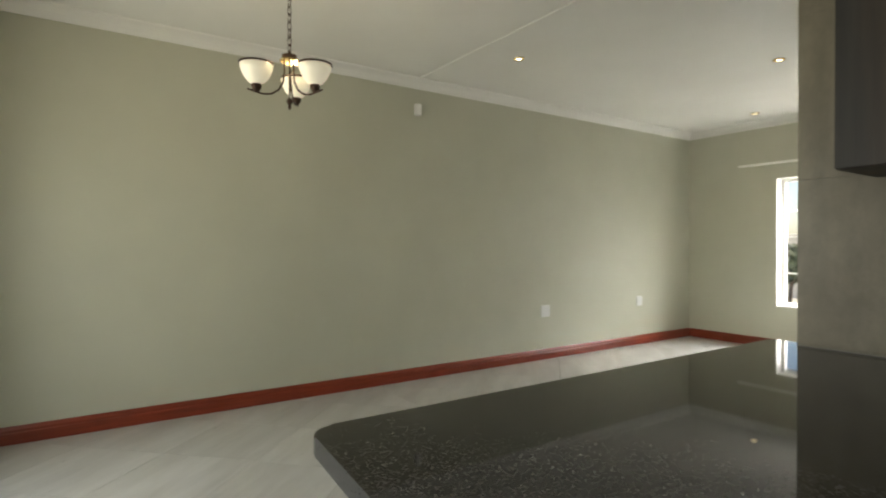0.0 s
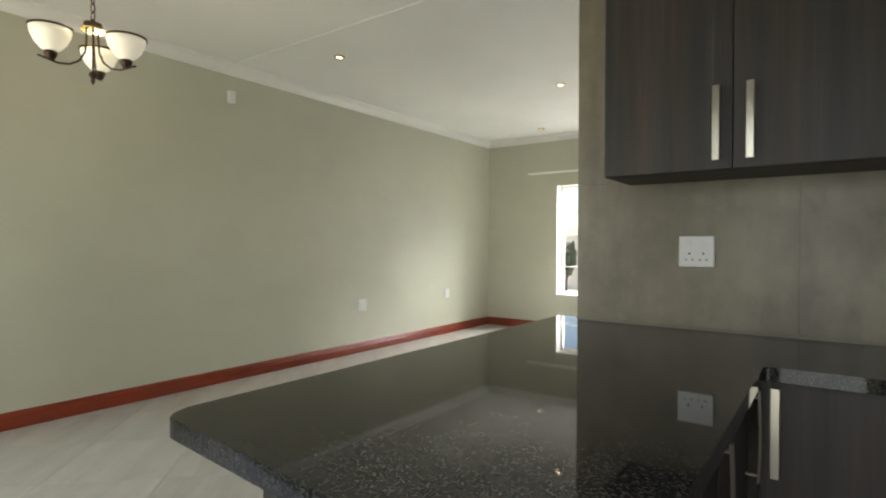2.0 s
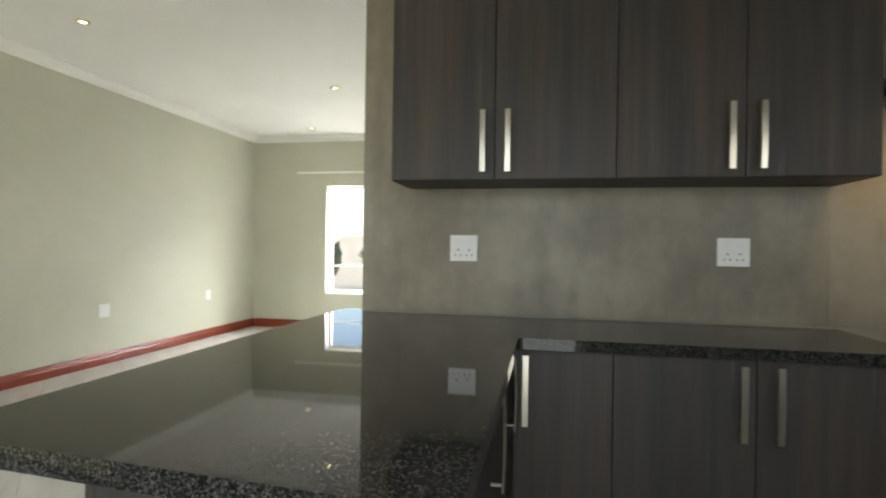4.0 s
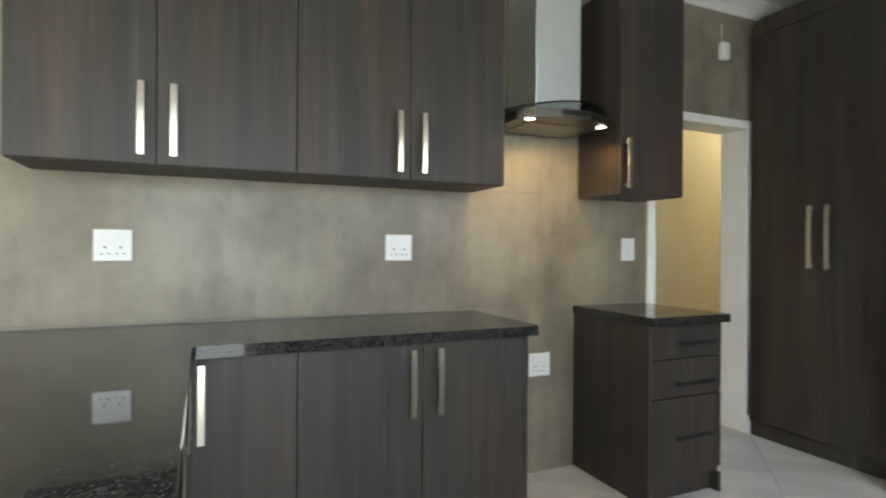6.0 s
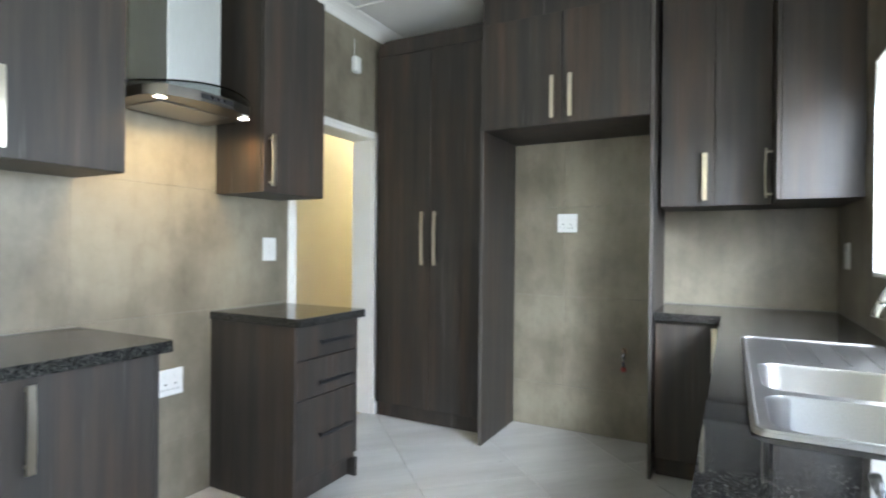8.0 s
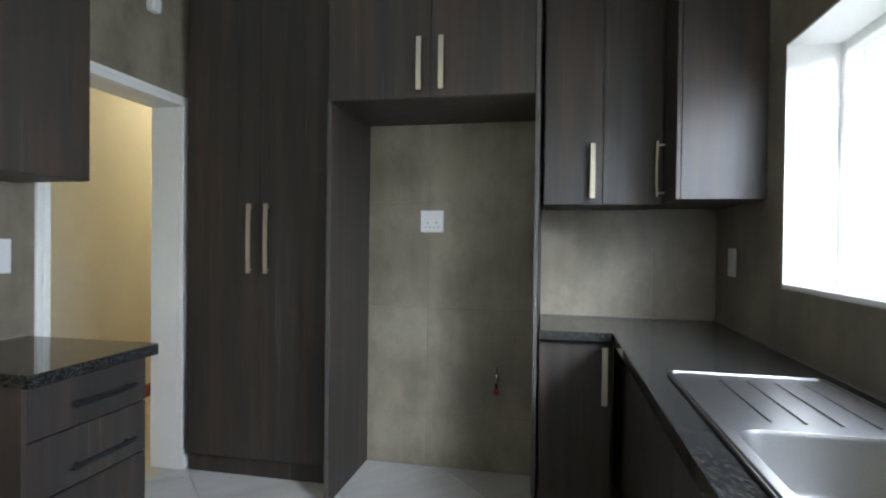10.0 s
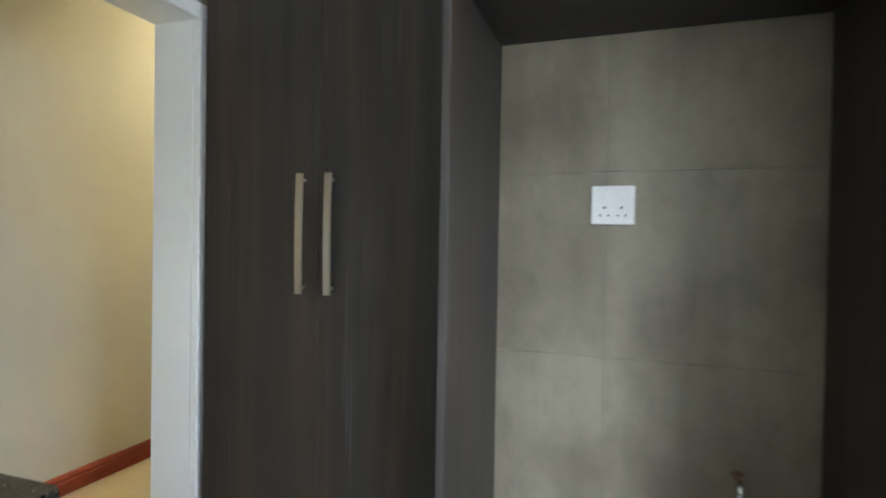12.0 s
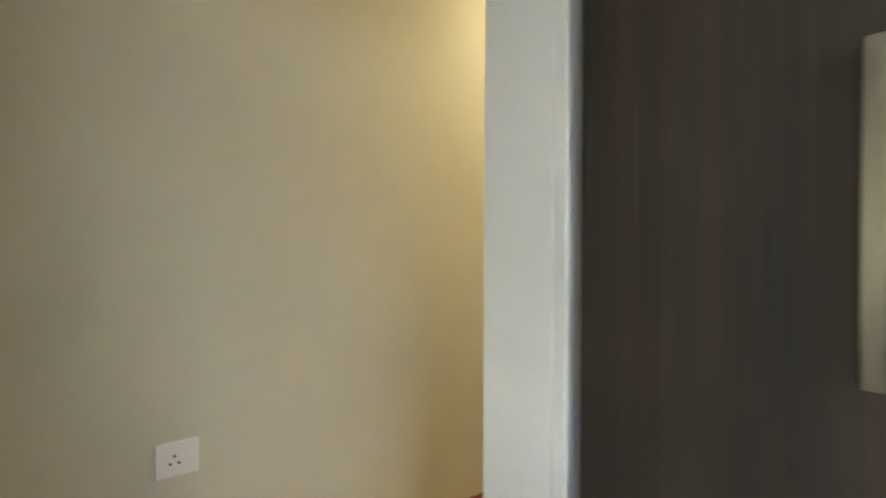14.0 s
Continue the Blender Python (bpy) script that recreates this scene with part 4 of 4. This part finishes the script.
for k in range(3):
    a = base_angle + k * math.tau / 3
    u = Vector((math.cos(a), math.sin(a), 0))
    prof = [(0.024, -0.02), (0.025, -0.08), (0.030, -0.125), (0.050, -0.165), (0.085, -0.190), (0.125, -0.196), (0.165, -0.188), (0.195, -0.182)]
    part("arm", add_tube(bmesh.new(), [u * r + Vector((0, 0, z)) for r, z in prof], 0.0045, 8), M_BRONZE, chan, smooth=True)
    c = u * 0.152
    cup = part("lamp_holder", add_lathe(bmesh.new(), [(0.001, -0.192), (0.012, -0.190), (0.022, -0.172), (0.024, -0.158), (0.014, -0.150), (0.001, -0.149)], c, 20), M_BRONZE, chan, smooth=True)
    shade = part("shade", add_lathe(bmesh.new(), [(0.020, -0.156), (0.036, -0.146), (0.055, -0.124), (0.069, -0.094), (0.075, -0.064), (0.072, -0.064), (0.066, -0.094), (0.053, -0.121), (0.034, -0.142), (0.018, -0.152)], c, 36), M_SHADE, chan, "lit frosted glass bowl", True)
    part("rim", add_lathe(bmesh.new(), [(0.0785, -0.068), (0.0785, -0.060), (0.0710, -0.060), (0.0710, -0.068)], c, 36, True), M_BRONZE, shade, "dark rim")
    point_lamp("chandelier_bulb", CH + c + Vector((0, 0, -0.045)), 0.7, (1.0, 0.84, 0.56), 0.03)

# hall ceiling lamp out of sight round the corner
hl = thing("hall_ceiling_lamp", pose(5.45, 3.40, ZC), "round warm glass ceiling lamp in the hall", "ceiling lamp")
part("base", add_lathe(bmesh.new(), [(0.10, 0.0), (0.10, -0.02), (0.001, -0.02)], (0, 0, 0), 24), M_TRIM, hl)
part("shade", add_lathe(bmesh.new(), [(0.12, -0.015), (0.115, -0.05), (0.08, -0.085), (0.001, -0.10)], (0, 0, 0), 28), M_SHADE, hl, smooth=True)
point_lamp("hall_bulb", (5.45, 3.40, ZC - 0.16), 4.8, (1.0, 0.82, 0.48), 0.10)

# ---- garden beyond the windows ----
solid("ground", box(-60, 60, -60, 60, -0.30, -0.06), M_PAVE, "pale dry garden ground", "ground", "structure")
solid("lawn", box(-60, 60, -60, -0.6, -0.06, -0.05), M_LAWN, "sunlit dry green lawn behind the house", "lawn", "structure")
gw = thing("garden_wall", pose(0, 15.5, 0), "plastered boundary wall beyond the living room window", "garden wall")
part("wall", box(-16, 12, 0, 0.22, -0.06, 1.5), M_GWALL, gw)
part("coping", box(-16, 12, -0.03, 0.25, 1.5, 1.56, 0.01), M_GWALL, gw)


def shrub(x, y, r, h, n, seed):
    rnd = random.Random(seed)
    s = thing("garden_tree" if h > 2 else "garden_shrub", pose(x, y, -0.06), "leafy green garden tree" if h > 2 else "leafy green garden shrub", "tree" if h > 2 else "shrub")
    bm = bmesh.new()
    add_cyl(bm, (0, 0, 0), (0.05, 0.03, h * 0.55), 0.035 * h, 0.018 * h, 8)
    for k in range(5):
        a = k * 1.26
        add_cyl(bm, (0.04, 0.02, h * (0.3 + 0.05 * k)), (r * 0.7 * math.cos(a), r * 0.7 * math.sin(a), h * (0.6 + 0.07 * k)), 0.013 * h, 0.005 * h, 6)
    part("trunk", bm, M_BARK, s)
    vs, fs = [], []
    for k in range(n):
        a, e, d = rnd.uniform(0, math.tau), rnd.uniform(-1, 1), rnd.random() ** 0.4
        lump = 0.75 + 0.35 * noise.noise((math.cos(a) * 2 + seed, math.sin(a) * 2, e * 2))
        c = Vector((math.cos(a) * math.sqrt(1 - e * e) * r * d * lump, math.sin(a) * math.sqrt(1 - e * e) * r * d * lump, h * 0.66 + e * h * 0.36 * d * lump))
        q = Euler((rnd.uniform(0, 6), rnd.uniform(0, 6), rnd.uniform(0, 6))).to_matrix()
        sz = rnd.uniform(0.05, 0.11) * (1 + 0.3 * h)
        b = len(vs)
        vs += [c + q @ Vector(p) * sz for p in ((-1, 0, 0), (0, -0.45, 0.1), (1, 0, 0), (0, 0.45, 0.1))]
        fs.append((b, b + 1, b + 2, b + 3))
    me = bpy.data.meshes.new("crown")
    me.from_pydata(vs, [], fs)
    me.materials.append(M_GRASS)
    ob = new("crown", me)
    ob.parent = s
    return s


shrub(-3.6, 12.6, 0.9, 1.5, 700, 1)
shrub(-1.6, 13.6, 1.2, 1.8, 800, 2)
shrub(-11.5, 20.0, 2.0, 4.6, 1600, 3)
shrub(-5.25, 13.0, 0.34, 1.45, 260, 7)
shrub(-1.2, 21.0, 2.2, 4.4, 1600, 4)
shrub(-0.4, -5.0, 1.5, 1.9, 1000, 5)
shrub(2.6, -6.0, 1.9, 4.2, 1400, 6)


# ---- tile pieces ----
def clip(poly, axis, limit, keep_above):
    out = []
    for i in range(len(poly)):
        p, q = poly[i - 1], poly[i]
        pi, qi = (p[axis] >= limit) == keep_above, (q[axis] >= limit) == keep_above
        if pi != qi:
            f = (limit - p[axis]) / (q[axis] - p[axis])
            out.append((p[0] + f * (q[0] - p[0]), p[1] + f * (q[1] - p[1])))
        if qi:
            out.append(q)
    return out


def prism(poly, to3, thick):
    """A thin slab from a flat outline; to3 maps (u, v, depth) to space."""
    bm = bmesh.new()
    a = [bm.verts.new(to3(u, v, 0)) for u, v in poly]
    b = [bm.verts.new(to3(u, v, -thick)) for u, v in poly]
    bm.faces.new(a)
    bm.faces.new(b[::-1])
    for i in range(len(poly)):
        j = (i + 1) % len(poly)
        bm.faces.new((a[i], b[i], b[j], a[j]))
    return bm


def rect_minus(u0, u1, v0, v1, holes):
    """The rectangles left of a tile round rectangular holes."""
    todo = [(u0, u1, v0, v1)]
    for a, b, c, d in holes:
        nxt = []
        for p, q, r, s in todo:
            if q <= a or p >= b or s <= c or r >= d:
                nxt.append((p, q, r, s))
                continue
            if p < a:
                nxt.append((p, a, r, s))
            if q > b:
                nxt.append((b, q, r, s))
            mid0, mid1 = max(p, a), min(q, b)
            if r < c:
                nxt.append((mid0, mid1, r, c))
            if s > d:
                nxt.append((mid0, mid1, d, s))
        todo = nxt
    return [t for t in todo if t[1] - t[0] > 0.012 and t[3] - t[2] > 0.012]


def tile_wall(wall, to3, u0, u1, ustart, holes, wide=0.6, j=0.0005):
    v = -0.30
    while v < ZC:
        u = ustart
        while u < u1:
            a, b, c, d = max(u, u0) + j, min(u + wide, u1) - j, max(v, 0.001) + j, min(v + 0.6, ZC - 0.001) - j
            if b - a > 0.012 and d - c > 0.012:
                for p, q, r, s in rect_minus(a, b, c, d, holes):
                    part("tile", prism([(p, r), (q, r), (q, s), (p, s)], to3, 0.0115), M_TILE, wall)
            u += wide
        v += 0.6


tile_wall(wall_north, lambda u, v, d: (u, YA - d, v), XA, XB, XA - 0.35, [(DOOR[0] - 0.03, DOOR[1] + 0.03, -1, DOOR[2] + 0.03)], 1.2)
tile_wall(wall_east, lambda u, v, d: (XB - d, u, v), YC, YA, -0.39, [], 0.6, 0.0008)
tile_wall(wall_south, lambda u, v, d: (u, YC + d, v), XA - 0.6, XB, XA - 0.6, [(BACK[0], BACK[1], -1, BACK[2]), WIN2])

floor = solid("floor", box(XW - 0.2, XB + 0.2, YC - 0.30, YN + 0.25, -0.06, -0.007), M_GROUT, "pale grey streaked porcelain floor tiles laid diagonally", "floor", "structure")
hall_floor = solid("floor_hall", box(XE + 0.15, 6.2, YA + 0.08, YH + 0.2, -0.0065, -0.002), M_HALLT, "beige tiled hall floor", "floor", "structure")
S = 0.6
full = None
r2 = math.sqrt(0.5)
c0, d0 = -0.86 * r2, 4.44 * r2
for i in range(-14, 18):
    for k in range(-14, 18):
        cu0, cv0 = c0 + i * S + 0.0015, d0 + k * S + 0.0015
        cu1, cv1 = cu0 + S - 0.003, cv0 + S - 0.003
        # u along (1, 1), v along (-1, 1)
        corners = [((u - v) * r2, (u + v) * r2) for u, v in ((cu0, cv0), (cu1, cv0), (cu1, cv1), (cu0, cv1))]
        for region in ((XW, XB, YC, YA), (XW, XE, YA, YN), (DOOR[0] - 0.03, DOOR[1] + 0.03, YA, YA + 0.08)):
            poly = clip(clip(clip(clip(corners, 0, region[0], True), 0, region[1], False), 1, region[2], True), 1, region[3], False)
            if len(poly) < 3:
                continue
            if len(poly) == 4 and all(abs(p[0] - q[0]) + abs(p[1] - q[1]) < 1e-6 for p, q in zip(sorted(poly), sorted(corners))):
                cx, cy = ((cu0 + cu1 - cv0 - cv1) / 2 * r2, (cu0 + cu1 + cv0 + cv1) / 2 * r2)
                if full is None:
                    h = (S - 0.003) / 2
                    full = mesh_of("tile", prism([(-h, -h), (h, -h), (h, h), (-h, h)], lambda u, v, d: (u, v, d), 0.0065), M_FLOORT)
                ob = new("tile", full)
                ob.location, ob.rotation_euler = (cx, cy, 0), (0, 0, radians(45))
                ob.parent = floor
            else:
                a = sum(p[0] for p in poly) / len(poly), sum(p[1] for p in poly) / len(poly)
                loc = [((x - a[0]) * r2 + (y - a[1]) * r2, -(x - a[0]) * r2 + (y - a[1]) * r2) for x, y in poly]
                ob = part("tile", prism(loc, lambda u, v, d: (u, v, d), 0.0065), M_FLOORT, floor)
                ob.location, ob.rotation_euler = (a[0], a[1], 0), (0, 0, radians(45))
